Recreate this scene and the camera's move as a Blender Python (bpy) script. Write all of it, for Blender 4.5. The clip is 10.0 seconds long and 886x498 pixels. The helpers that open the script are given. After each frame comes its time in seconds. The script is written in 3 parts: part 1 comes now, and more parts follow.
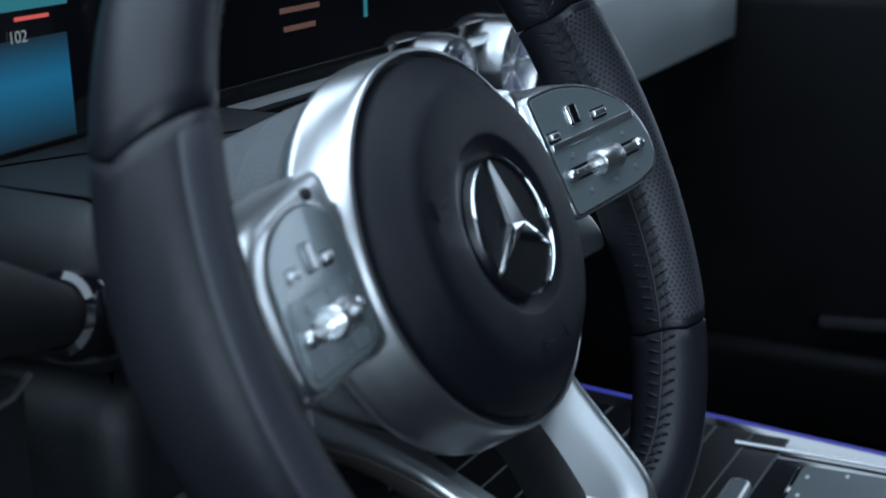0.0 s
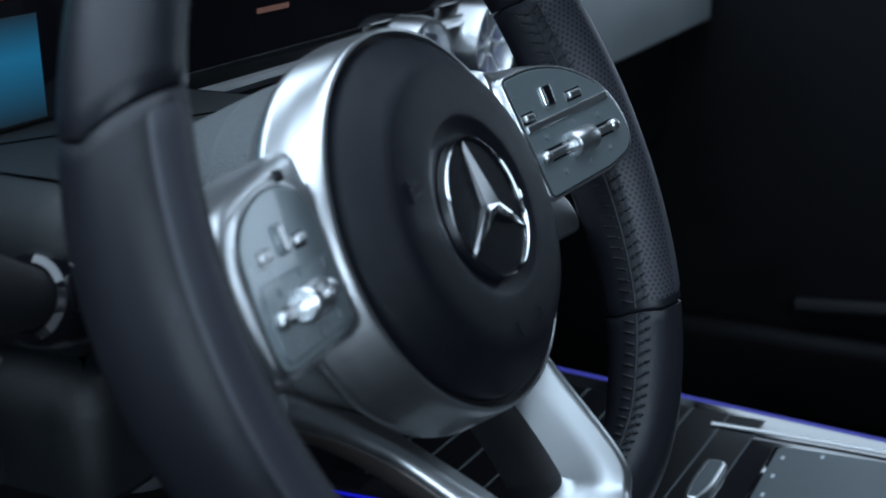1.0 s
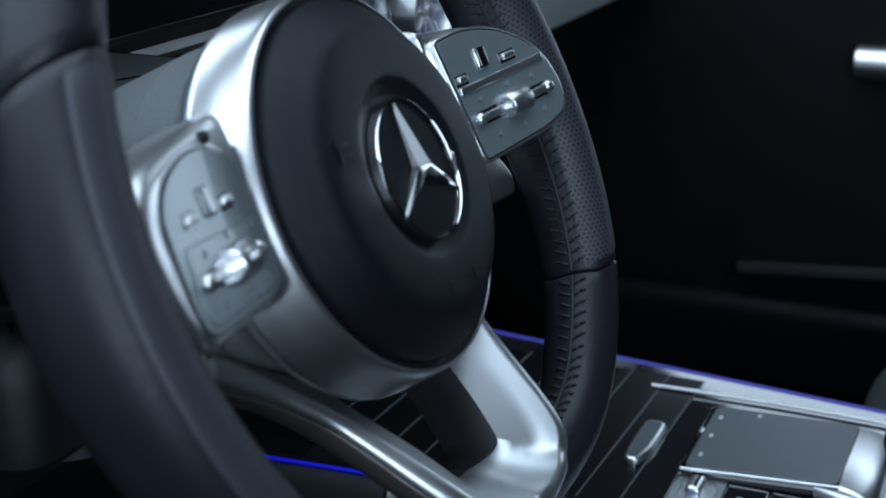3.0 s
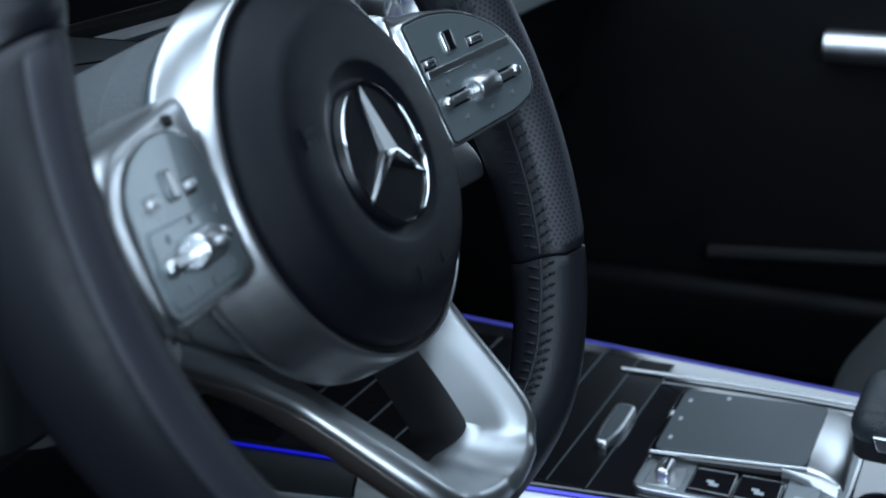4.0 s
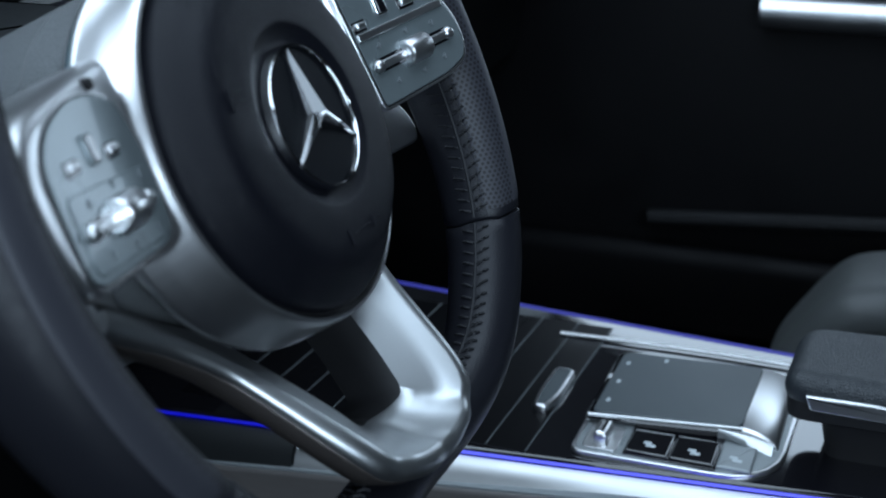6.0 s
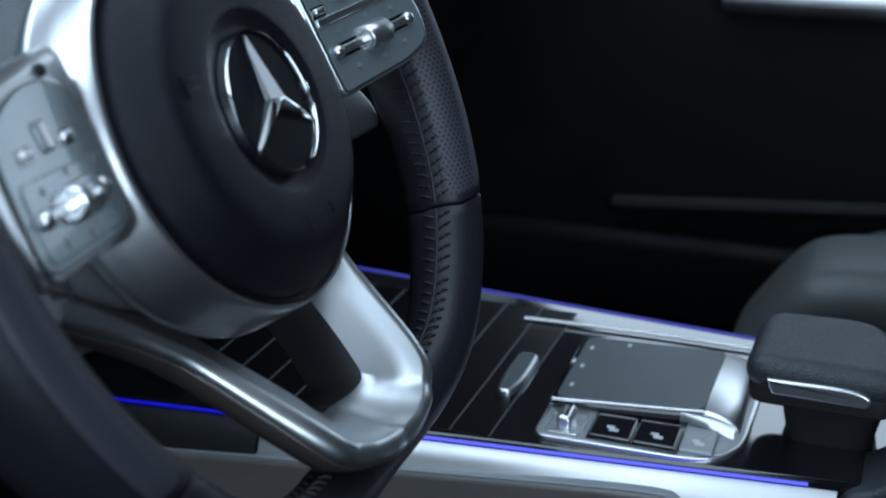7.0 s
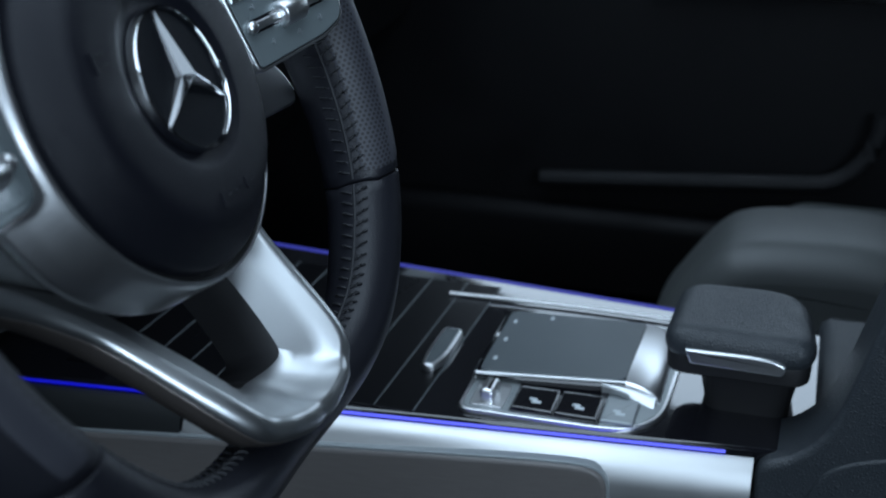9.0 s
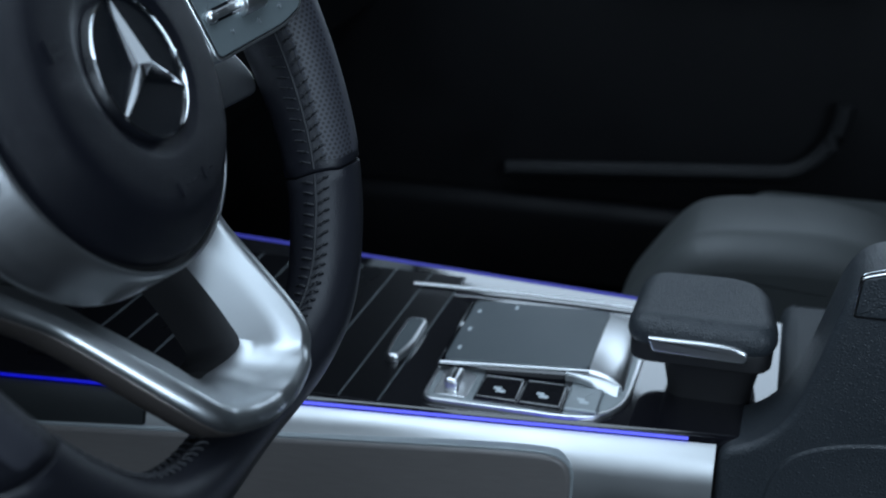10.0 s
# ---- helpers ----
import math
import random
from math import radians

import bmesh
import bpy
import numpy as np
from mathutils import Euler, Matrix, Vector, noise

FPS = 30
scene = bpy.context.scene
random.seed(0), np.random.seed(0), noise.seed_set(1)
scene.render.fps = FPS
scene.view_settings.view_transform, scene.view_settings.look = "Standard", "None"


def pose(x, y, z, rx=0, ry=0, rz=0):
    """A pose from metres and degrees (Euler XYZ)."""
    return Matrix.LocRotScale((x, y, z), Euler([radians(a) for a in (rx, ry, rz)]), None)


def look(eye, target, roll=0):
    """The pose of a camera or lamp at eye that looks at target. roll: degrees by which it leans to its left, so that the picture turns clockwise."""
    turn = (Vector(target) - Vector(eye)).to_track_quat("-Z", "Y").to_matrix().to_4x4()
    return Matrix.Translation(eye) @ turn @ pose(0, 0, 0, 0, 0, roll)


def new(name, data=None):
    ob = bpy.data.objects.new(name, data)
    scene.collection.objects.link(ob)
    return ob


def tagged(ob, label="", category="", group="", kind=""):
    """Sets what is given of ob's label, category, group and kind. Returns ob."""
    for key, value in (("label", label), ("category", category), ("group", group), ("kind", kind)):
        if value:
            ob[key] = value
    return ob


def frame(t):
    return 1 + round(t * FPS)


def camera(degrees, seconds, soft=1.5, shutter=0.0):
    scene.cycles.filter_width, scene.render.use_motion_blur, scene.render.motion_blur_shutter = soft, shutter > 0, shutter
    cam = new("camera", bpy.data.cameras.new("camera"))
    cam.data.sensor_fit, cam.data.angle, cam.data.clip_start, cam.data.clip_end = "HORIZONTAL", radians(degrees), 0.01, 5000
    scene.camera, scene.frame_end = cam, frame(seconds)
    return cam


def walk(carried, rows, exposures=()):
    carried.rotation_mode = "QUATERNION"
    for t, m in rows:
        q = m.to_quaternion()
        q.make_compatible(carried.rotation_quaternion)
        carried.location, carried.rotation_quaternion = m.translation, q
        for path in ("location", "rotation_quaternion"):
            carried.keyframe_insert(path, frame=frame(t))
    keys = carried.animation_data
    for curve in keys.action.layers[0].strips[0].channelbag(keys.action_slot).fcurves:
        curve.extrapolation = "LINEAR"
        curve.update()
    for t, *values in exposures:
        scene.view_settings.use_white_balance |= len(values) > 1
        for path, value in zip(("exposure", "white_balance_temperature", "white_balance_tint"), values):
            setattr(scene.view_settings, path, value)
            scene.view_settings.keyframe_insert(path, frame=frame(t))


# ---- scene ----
cam = camera(37.61, 10.0, soft=1.8)
# seconds, eye, heading to the right of straight ahead, pitch, roll
cam.data.dof.use_dof, cam.data.dof.focus_distance, cam.data.dof.aperture_fstop = True, 0.65, 10.0
ROWS = [
    (0.0, -0.4518, -0.2106, 0.8632, 61.99, -17.11, 1.01),
    (0.5, -0.4508, -0.2107, 0.8621, 62.48, -17.47, 0.97),
    (1.0, -0.4493, -0.2110, 0.8614, 62.99, -17.81, 0.93),
    (1.5, -0.4482, -0.2126, 0.8606, 63.50, -18.16, 0.90),
    (2.0, -0.4472, -0.2136, 0.8601, 64.06, -18.52, 0.87),
    (2.5, -0.4466, -0.2157, 0.8591, 64.66, -18.88, 0.82),
    (4.0, -0.4437, -0.2189, 0.8569, 66.52, -19.84, 0.67),
    (4.5, -0.4432, -0.2203, 0.8562, 67.12, -20.15, 0.62),
    (5.0, -0.4424, -0.2214, 0.8556, 67.71, -20.48, 0.58),
    (5.5, -0.4416, -0.2231, 0.8544, 68.33, -20.84, 0.53),
    (7.0, -0.4384, -0.2269, 0.8533, 70.52, -21.82, 0.21),
    (7.5, -0.4389, -0.2300, 0.8536, 71.29, -22.11, 0.10),
    (8.0, -0.4391, -0.2320, 0.8541, 72.04, -22.37, -0.01),
    (8.5, -0.4396, -0.2351, 0.8538, 72.79, -22.60, -0.12),
    (9.0, -0.4395, -0.2367, 0.8535, 73.55, -22.80, -0.24),
    (9.5, -0.4399, -0.2396, 0.8531, 74.31, -22.98, -0.36),
    (10.0, -0.4391, -0.2404, 0.8522, 75.03, -23.14, -0.46),
]
walk(cam, [(t, pose(x, y, z, 90 + p, 0, -h) @ pose(0, 0, 0, 0, 0, -r)) for t, x, y, z, h, p, r in ROWS])

# ---- world, lamps, exposure ----
world = bpy.data.worlds.new("studio")
world.use_nodes = True
scene.world = world
world.node_tree.nodes["Background"].inputs[0].default_value = (0.012, 0.018, 0.024, 1)
world.node_tree.nodes["Background"].inputs[1].default_value = 0.1
scene.view_settings.exposure = 0.0


def softbox(name, eye, target, w, h, watts, colour):
    data = bpy.data.lights.new(name, "AREA")
    data.shape, data.size, data.size_y, data.energy, data.color = "RECTANGLE", w, h, watts, colour
    ob = new(name, data)
    ob.matrix_world = look(eye, target)
    return ob


COOL = (0.65, 0.83, 1.03)
softbox("softbox_overhead", (-0.6, 0.95, 2.4), (-0.6, 0.9, 0.0), 3.4, 3.5, 118, COOL)
softbox("softbox_driver_side", (-2.0, 0.75, 1.15), (0.0, 0.05, 0.75), 2.2, 1.7, 7, COOL)
softbox("softbox_behind", (-2.05, -1.65, 1.48), (0.0, 0.0, 0.72), 1.1, 0.66, 39, COOL)
softbox("softbox_passenger_side", (2.6, -0.05, 1.35), (0.6, -0.05, 0.6), 1.9, 1.3, 22, COOL)


# ---- materials ----
def material(name, colour, rough=0.5, metal=0.0, vary=0.15, grain=300.0, bump=0.1, stain=12.0, spec=0.5, coat=0.0, brushed=None):
    m = bpy.data.materials.new(name)
    m.use_nodes = True
    nt = m.node_tree
    b = nt.nodes["Principled BSDF"]
    co = nt.nodes.new("ShaderNodeTexCoord")
    mp = nt.nodes.new("ShaderNodeMapping")
    nt.links.new(co.outputs["Object"], mp.inputs[0])
    if brushed:
        mp.inputs["Scale"].default_value = brushed
    n1 = nt.nodes.new("ShaderNodeTexNoise")
    n1.inputs["Scale"].default_value, n1.inputs["Detail"].default_value = grain, 4
    nt.links.new(mp.outputs[0], n1.inputs["Vector"])
    n2 = nt.nodes.new("ShaderNodeTexNoise")
    n2.inputs["Scale"].default_value, n2.inputs["Detail"].default_value = stain, 5
    nt.links.new(co.outputs["Object"], n2.inputs["Vector"])
    mix = nt.nodes.new("ShaderNodeMix")
    mix.data_type = "RGBA"
    c = Vector(colour)
    mix.inputs[6].default_value = (*(c * (1 - vary)), 1)
    mix.inputs[7].default_value = (*(c * (1 + vary)), 1)
    add = nt.nodes.new("ShaderNodeMath")
    add.operation = "MULTIPLY_ADD"
    add.inputs[1].default_value, add.inputs[2].default_value = 0.5, 0.0
    nt.links.new(n1.outputs[0], add.inputs[0])
    add2 = nt.nodes.new("ShaderNodeMath")
    add2.operation = "MULTIPLY_ADD"
    add2.inputs[1].default_value = 0.5
    nt.links.new(n2.outputs[0], add2.inputs[0])
    nt.links.new(add.outputs[0], add2.inputs[2])
    nt.links.new(add2.outputs[0], mix.inputs[0])
    nt.links.new(mix.outputs[2], b.inputs["Base Color"])
    rr = nt.nodes.new("ShaderNodeMapRange")
    rr.inputs[1].default_value, rr.inputs[2].default_value = 0.3, 0.7
    rr.inputs[3].default_value, rr.inputs[4].default_value = rough * 0.85, min(1, rough * 1.15)
    nt.links.new(n2.outputs[0], rr.inputs[0])
    nt.links.new(rr.outputs[0], b.inputs["Roughness"])
    b.inputs["Metallic"].default_value = metal
    b.inputs["Specular IOR Level"].default_value = spec
    b.inputs["Coat Weight"].default_value = coat
    b.inputs["Coat Roughness"].default_value = 0.04
    if bump:
        bp = nt.nodes.new("ShaderNodeBump")
        bp.inputs["Strength"].default_value, bp.inputs["Distance"].default_value = bump, 0.0006
        nt.links.new(n1.outputs[0], bp.inputs["Height"])
        nt.links.new(bp.outputs[0], b.inputs["Normal"])
    return m


def leather_material(name, colour, rough, scale, bump):
    m = material(name, colour, rough, vary=0.2, grain=scale * 2, bump=0)
    nt = m.node_tree
    v = nt.nodes.new("ShaderNodeTexVoronoi")
    v.feature, v.inputs["Scale"].default_value = "DISTANCE_TO_EDGE", scale
    co = nt.nodes.new("ShaderNodeTexCoord")
    nt.links.new(co.outputs["Object"], v.inputs["Vector"])
    bp = nt.nodes.new("ShaderNodeBump")
    bp.inputs["Strength"].default_value, bp.inputs["Distance"].default_value = bump, 0.0008
    nt.links.new(v.outputs["Distance"], bp.inputs["Height"])
    nt.links.new(bp.outputs[0], nt.nodes["Principled BSDF"].inputs["Normal"])
    return m


def glow_material(name, colour, strength):
    m = bpy.data.materials.new(name)
    m.use_nodes = True
    b = m.node_tree.nodes["Principled BSDF"]
    b.inputs["Base Color"].default_value = (0.02, 0.02, 0.02, 1)
    b.inputs["Emission Color"].default_value = (*colour, 1)
    b.inputs["Emission Strength"].default_value = strength
    return m


def dial_material(name, colour, strength, z0, z1):
    """A lit display area that fades out above and below."""
    m = glow_material(name, colour, 0.0)
    nt = m.node_tree
    co = nt.nodes.new("ShaderNodeTexCoord")
    sp = nt.nodes.new("ShaderNodeSeparateXYZ")
    mr = nt.nodes.new("ShaderNodeMapRange")
    ramp = nt.nodes.new("ShaderNodeValToRGB")
    mr.inputs[1].default_value, mr.inputs[2].default_value = z0, z1
    ramp.color_ramp.elements[0].color, ramp.color_ramp.elements[1].color = (0, 0, 0, 1), (0, 0, 0, 1)
    e = ramp.color_ramp.elements.new(0.6)
    e.color = (strength, strength, strength, 1)
    nt.links.new(co.outputs["Object"], sp.inputs[0])
    nt.links.new(sp.outputs["Z"], mr.inputs[0])
    nt.links.new(mr.outputs[0], ramp.inputs[0])
    nt.links.new(ramp.outputs[0], nt.nodes["Principled BSDF"].inputs["Emission Strength"])
    return m


def set_spec(m, value):
    m.node_tree.nodes["Principled BSDF"].inputs["Specular IOR Level"].default_value = value
    return m


rim_leather = leather_material("rim_leather", (0.0112, 0.0118, 0.0158), 0.38, 900, 0.25)
grip_leather = leather_material("grip_leather", (0.034, 0.035, 0.044), 0.5, 900, 0.2)
cover_plastic = leather_material("cover_plastic", (0.0060, 0.0066, 0.0100), 0.42, 1300, 0.35)
column_plastic = leather_material("column_plastic", (0.15, 0.16, 0.165), 0.55, 650, 1.0)
grained_leather = leather_material("grained_leather", (0.024, 0.029, 0.034), 0.42, 500, 0.8)
seat_leather = leather_material("seat_leather", (0.05, 0.055, 0.055), 0.5, 500, 0.3)
dash_plastic = leather_material("dash_plastic", (0.004, 0.0043, 0.005), 0.55, 900, 0.4)
# darker copy of satin_silver: weaker reflections put into the base colour
dimmed_silver = material("dimmed_silver", (0.62, 0.64, 0.65), 0.40, 1.0, 0.04, 900, 0.03)
shroud_plastic = leather_material("shroud_plastic", (0.006, 0.008, 0.009), 0.5, 1000, 0.4)
satin_silver = material("satin_silver", (0.80, 0.81, 0.82), 0.32, 1.0, 0.04, 900, 0.03)
brushed_silver = material("brushed_silver", (0.66, 0.67, 0.67), 0.42, 1.0, 0.05, 700, 0.012, brushed=(2, 0.05, 2))
chrome = material("chrome", (0.82, 0.83, 0.84), 0.07, 1.0, 0.02, 400, 0.0)
gloss_black = material("gloss_black", (0.006, 0.006, 0.008), 0.06, 0.0, 0.1, 200, 0.0, coat=1.0)
slat_black = set_spec(material("slat_black", (0.004, 0.004, 0.005), 0.3, 0.0, 0.1, 500, 0.02), 0.15)
emblem_black = material("emblem_black", (0.006, 0.007, 0.009), 0.24, 0.0, 0.1, 300, 0.0)
matt_black = material("matt_black", (0.006, 0.006, 0.007), 0.6, 0.0, 0.15, 500, 0.1)
pod_gloss = material("pod_gloss", (0.19, 0.225, 0.235), 0.28, 0.4, 0.08, 400, 0.02, coat=0.4)
touch_grey = material("touch_grey", (0.075, 0.09, 0.097), 0.38, 0.0, 0.06, 900, 0.05)
wood_grey = material("wood_grey", (0.13, 0.12, 0.115), 0.4, 0.0, 0.25, 600, 0.15, brushed=(1, 0.06, 1))
mark_white = material("mark_white", (0.55, 0.6, 0.62), 0.5, 0, 0.05, 300, 0)
mark_grey = material("mark_grey", (0.16, 0.18, 0.19), 0.5, 0, 0.05, 300, 0)
thread = material("thread", (0.014, 0.015, 0.018), 0.7, 0, 0.2, 1500, 0.3)
carpet = material("carpet", (0.012, 0.012, 0.013), 0.9, 0, 0.3, 900, 0.6)
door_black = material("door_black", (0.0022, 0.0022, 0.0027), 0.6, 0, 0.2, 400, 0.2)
headliner = material("headliner", (0.03, 0.03, 0.032), 0.9, 0, 0.2, 900, 0.4)
studio_dark = material("studio_dark", (0.02, 0.021, 0.023), 0.7, 0, 0.2, 20, 0.1)
trim_grey = material("trim_grey", (0.32, 0.35, 0.36), 0.42, 0.4, 0.06, 500, 0.05)
blue_glow = glow_material("blue_glow", (0.10, 0.12, 1.0), 1.15)
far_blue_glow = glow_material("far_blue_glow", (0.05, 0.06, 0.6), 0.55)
# the brown of the reflected driver's side is put into this base colour
spoke_shell = material("spoke_shell", (0.16, 0.14, 0.13), 0.34, 0.7, 0.06, 500, 0.03)
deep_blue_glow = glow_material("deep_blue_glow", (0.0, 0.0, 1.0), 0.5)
screen_blue = dial_material("screen_blue", (0.0, 0.20, 0.42), 0.5, 0.738, 0.790)
screen_teal = glow_material("screen_teal", (0.02, 0.2, 0.26), 0.7)
screen_red = glow_material("screen_red", (0.8, 0.12, 0.1), 0.7)
screen_text = glow_material("screen_text", (0.4, 0.5, 0.55), 0.5)
screen_warm = glow_material("screen_warm", (0.35, 0.16, 0.12), 0.25)

set_spec(dash_plastic, 0.22)
set_spec(carpet, 0.1)
set_spec(cover_plastic, 0.24)
set_spec(emblem_black, 0.15)
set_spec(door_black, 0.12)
set_spec(rim_leather, 0.33)


# ---- mesh helpers ----
def thing(name, label, category, m=Matrix(), group="", kind=""):
    ob = tagged(new(name), label, category, group, kind)
    ob.matrix_world = m
    return ob


def to_mesh(name, bm, mat, smooth=35):
    bmesh.ops.recalc_face_normals(bm, faces=bm.faces)
    me = bpy.data.meshes.new(name)
    for e in bm.edges:
        if len(e.link_faces) == 2 and e.calc_face_angle(0) > radians(smooth):
            e.smooth = False
    for fc in bm.faces:
        fc.smooth = len(fc.verts) <= 4
    bm.to_mesh(me)
    bm.free()
    me.materials.append(mat)
    return me


def part(name, bm, mat, parent, label="", kind="", smooth=35):
    ob = new(name, to_mesh(name, bm, mat, smooth))
    ob.parent = parent
    return tagged(ob, label, "", "", kind)


def solo(name, bm, mat, label, category, group="", kind="", smooth=35):
    return tagged(new(name, to_mesh(name, bm, mat, smooth)), label, category, group, kind)


def loft(rings, closed=True, caps=True, loop=False, bm=None):
    """Skin over rings of equal length. closed: each ring is closed; loop: the last ring joins the first."""
    bm = bm or bmesh.new()
    vs = [[bm.verts.new(p) for p in r] for r in rings]
    n = len(vs[0])
    k = len(vs)
    for i in range(k if loop else k - 1):
        a, b = vs[i], vs[(i + 1) % k]
        for j in range(n if closed else n - 1):
            bm.faces.new((a[j], a[(j + 1) % n], b[(j + 1) % n], b[j]))
    if caps and not loop and closed:
        bm.faces.new(vs[0])
        bm.faces.new(vs[-1][::-1])
    return bm


def revolve(profile, seg=96, bm=None, a0=0.0, a1=360.0):
    """Profile of (radius, height) turned about the local z."""
    full = a1 - a0 >= 359.9
    k = seg if full else seg + 1
    rings = []
    for i in range(k):
        a = radians(a0 + (a1 - a0) * i / seg)
        rings.append([(max(r, 1e-5) * math.cos(a), max(r, 1e-5) * math.sin(a), h) for r, h in profile])
    bm = loft(rings, closed=False, caps=False, loop=full, bm=bm)
    bmesh.ops.remove_doubles(bm, verts=bm.verts, dist=2e-5)
    return bm


def round_poly(pts, rad, seg=5):
    out = []
    n = len(pts)
    for i in range(n):
        p, a, b = Vector(pts[i]), Vector(pts[i - 1]), Vector(pts[(i + 1) % n])
        r = rad[i] if isinstance(rad, (list, tuple)) else rad
        da, db = (a - p), (b - p)
        ka, kb = min(r, da.length * 0.48), min(r, db.length * 0.48)
        s, e = p + da.normalized() * ka, p + db.normalized() * kb
        for j in range(seg + 1):
            t = j / seg
            out.append((s * (1 - t) ** 2 + p * 2 * t * (1 - t) + e * t * t)[:])
    return out


def inset(poly, d):
    n = len(poly)
    area = sum(poly[i - 1][0] * poly[i][1] - poly[i][0] * poly[i - 1][1] for i in range(n))
    s = 1 if area > 0 else -1
    out = []
    for i in range(n):
        a, p, b = Vector(poly[i - 1]), Vector(poly[i]), Vector(poly[(i + 1) % n])
        t = (b - a)
        t = t.normalized() if t.length > 1e-9 else Vector((1, 0))
        out.append((p.x - s * t.y * d, p.y + s * t.x * d))
    return out


def slab(poly, z0, z1, bevel=0.001, seg=3, bottom=False, bm=None, m=None):
    """A prism over a plan outline with rounded upper (and lower) edges."""
    rings = []
    lay = []
    if bottom:
        lay += [(bevel * (1 - math.sin(radians(90 * i / seg))), z0 + bevel * (1 - math.cos(radians(90 * i / seg)))) for i in range(seg)]
    else:
        lay.append((0, z0))
    lay += [(bevel * (1 - math.cos(radians(90 * i / seg))), z1 - bevel + bevel * math.sin(radians(90 * i / seg))) for i in range(seg + 1)]
    for d, z in lay:
        q = inset(poly, d) if d > 1e-7 else poly
        rings.append([Vector((x, y, z)) if m is None else m @ Vector((x, y, z)) for x, y in q])
    return loft(rings, bm=bm)


def box(x0, x1, y0, y1, z0, z1, bevel=0.003, rad=None, m=None, bm=None, bottom=True):
    r = bevel if rad is None else rad
    return slab(round_poly([(x0, y0), (x1, y0), (x1, y1), (x0, y1)], r, 4), z0, z1, bevel, 3, bottom, bm, m)


def tube(points, radius, seg=8, closed=False, bm=None, flat=1.0):
    pts = [Vector(p) for p in points]
    rings = []
    n = len(pts)
    for i, p in enumerate(pts):
        a = pts[i - 1] if (i > 0 or closed) else p
        b = pts[(i + 1) % n] if (i < n - 1 or closed) else p
        t = (b - a).normalized()
        up = Vector((0, 0, 1)) if abs(t.z) < 0.9 else Vector((1, 0, 0))
        x = t.cross(up).normalized()
        y = x.cross(t)
        rings.append([p + (x * math.cos(k) + y * math.sin(k) * flat) * radius for k in [2 * math.pi * j / seg for j in range(seg)]])
    return loft(rings, loop=closed, caps=not closed, bm=bm)


# ---- steering wheel ----
TILT = radians(24)
HUB = Vector((0, 0, 0.72))
# local axes: x to the wheel's right, y up along its face, z towards the driver
WHEEL = Matrix(((1, 0, 0, HUB.x), (0, math.sin(TILT), -math.cos(TILT), HUB.y), (0, math.cos(TILT), math.sin(TILT), HUB.z), (0, 0, 0, 1)))
wheel = thing("steering_wheel", "black leather flat-bottomed steering wheel with satin silver spokes", "steering wheel", WHEEL)

RIM_N = -0.015


def rim_centre(a):
    """Centre line of the rim at an angle from the wheel's right, flattened at the bottom."""
    x, y = 0.171 * math.cos(a), 0.170 * math.sin(a)
    if y < -0.125:
        k = (-0.125 - y) / 0.044
        y = -0.125 - 0.031 * (1 - (1 - k) ** 1.6) if k < 1 else -0.156
    return Vector((x, y, RIM_N))


def rim_frame(a):
    p = rim_centre(a)
    t = (rim_centre(a + 0.01) - rim_centre(a - 0.01)).normalized()
    out = Vector((t.y, -t.x, 0))
    if out.dot(Vector((p.x, p.y, 0))) < 0:
        out = -out
    return p, out


def rim_size(a):
    """Half widths across and in depth; the thumb grips are fuller."""
    d = math.degrees(a)
    g = max(math.exp(-((d - 2) / 26) ** 2), math.exp(-((d - 178) / 26) ** 2), math.exp(-((d - 362) / 26) ** 2))
    b = math.exp(-(((d % 360) - 270) / 40) ** 2)
    return 0.0172 + 0.0014 * g - 0.0032 * b, 0.0195 + 0.0038 * g - 0.0034 * b


SEAM_HI, SEAM_LO = 29.0, -34.5


def seam_warp(a, k):
    """The seams run aslant: on the rim's outer side they lie nearer to the grip's middle."""
    kd = math.degrees(k) % 360
    f = 1 - kd / 128 if kd < 128 else (0.0 if kd < 200 else (kd - 200) / 160)
    d = math.degrees(a) % 360
    for seam, sign in ((SEAM_HI, -1), (180 - SEAM_HI, 1), (SEAM_LO % 360, 1), (180 - SEAM_LO, -1)):
        gap = abs((d - seam + 180) % 360 - 180)
        if gap < 16:
            a += radians(sign * 6.5 * f * (0.5 + 0.5 * math.cos(math.pi * gap / 16)))
    return a


def rim_point(a, k, lift=0.0):
    """A point on the rim's skin: k is the angle round the section from the outer side over the front."""
    a = seam_warp(a, k)
    p, out = rim_frame(a)
    w, d = rim_size(a)
    b = math.exp(-(((math.degrees(a) % 360) - 270) / 40) ** 2)
    p = p + Vector((0, 0, -max(0.0, d - 0.0195) - 0.0175 * b))
    return p + out * (math.cos(k) * (w + lift)) + Vector((0, 0, 1)) * (math.sin(k) * (d + lift))


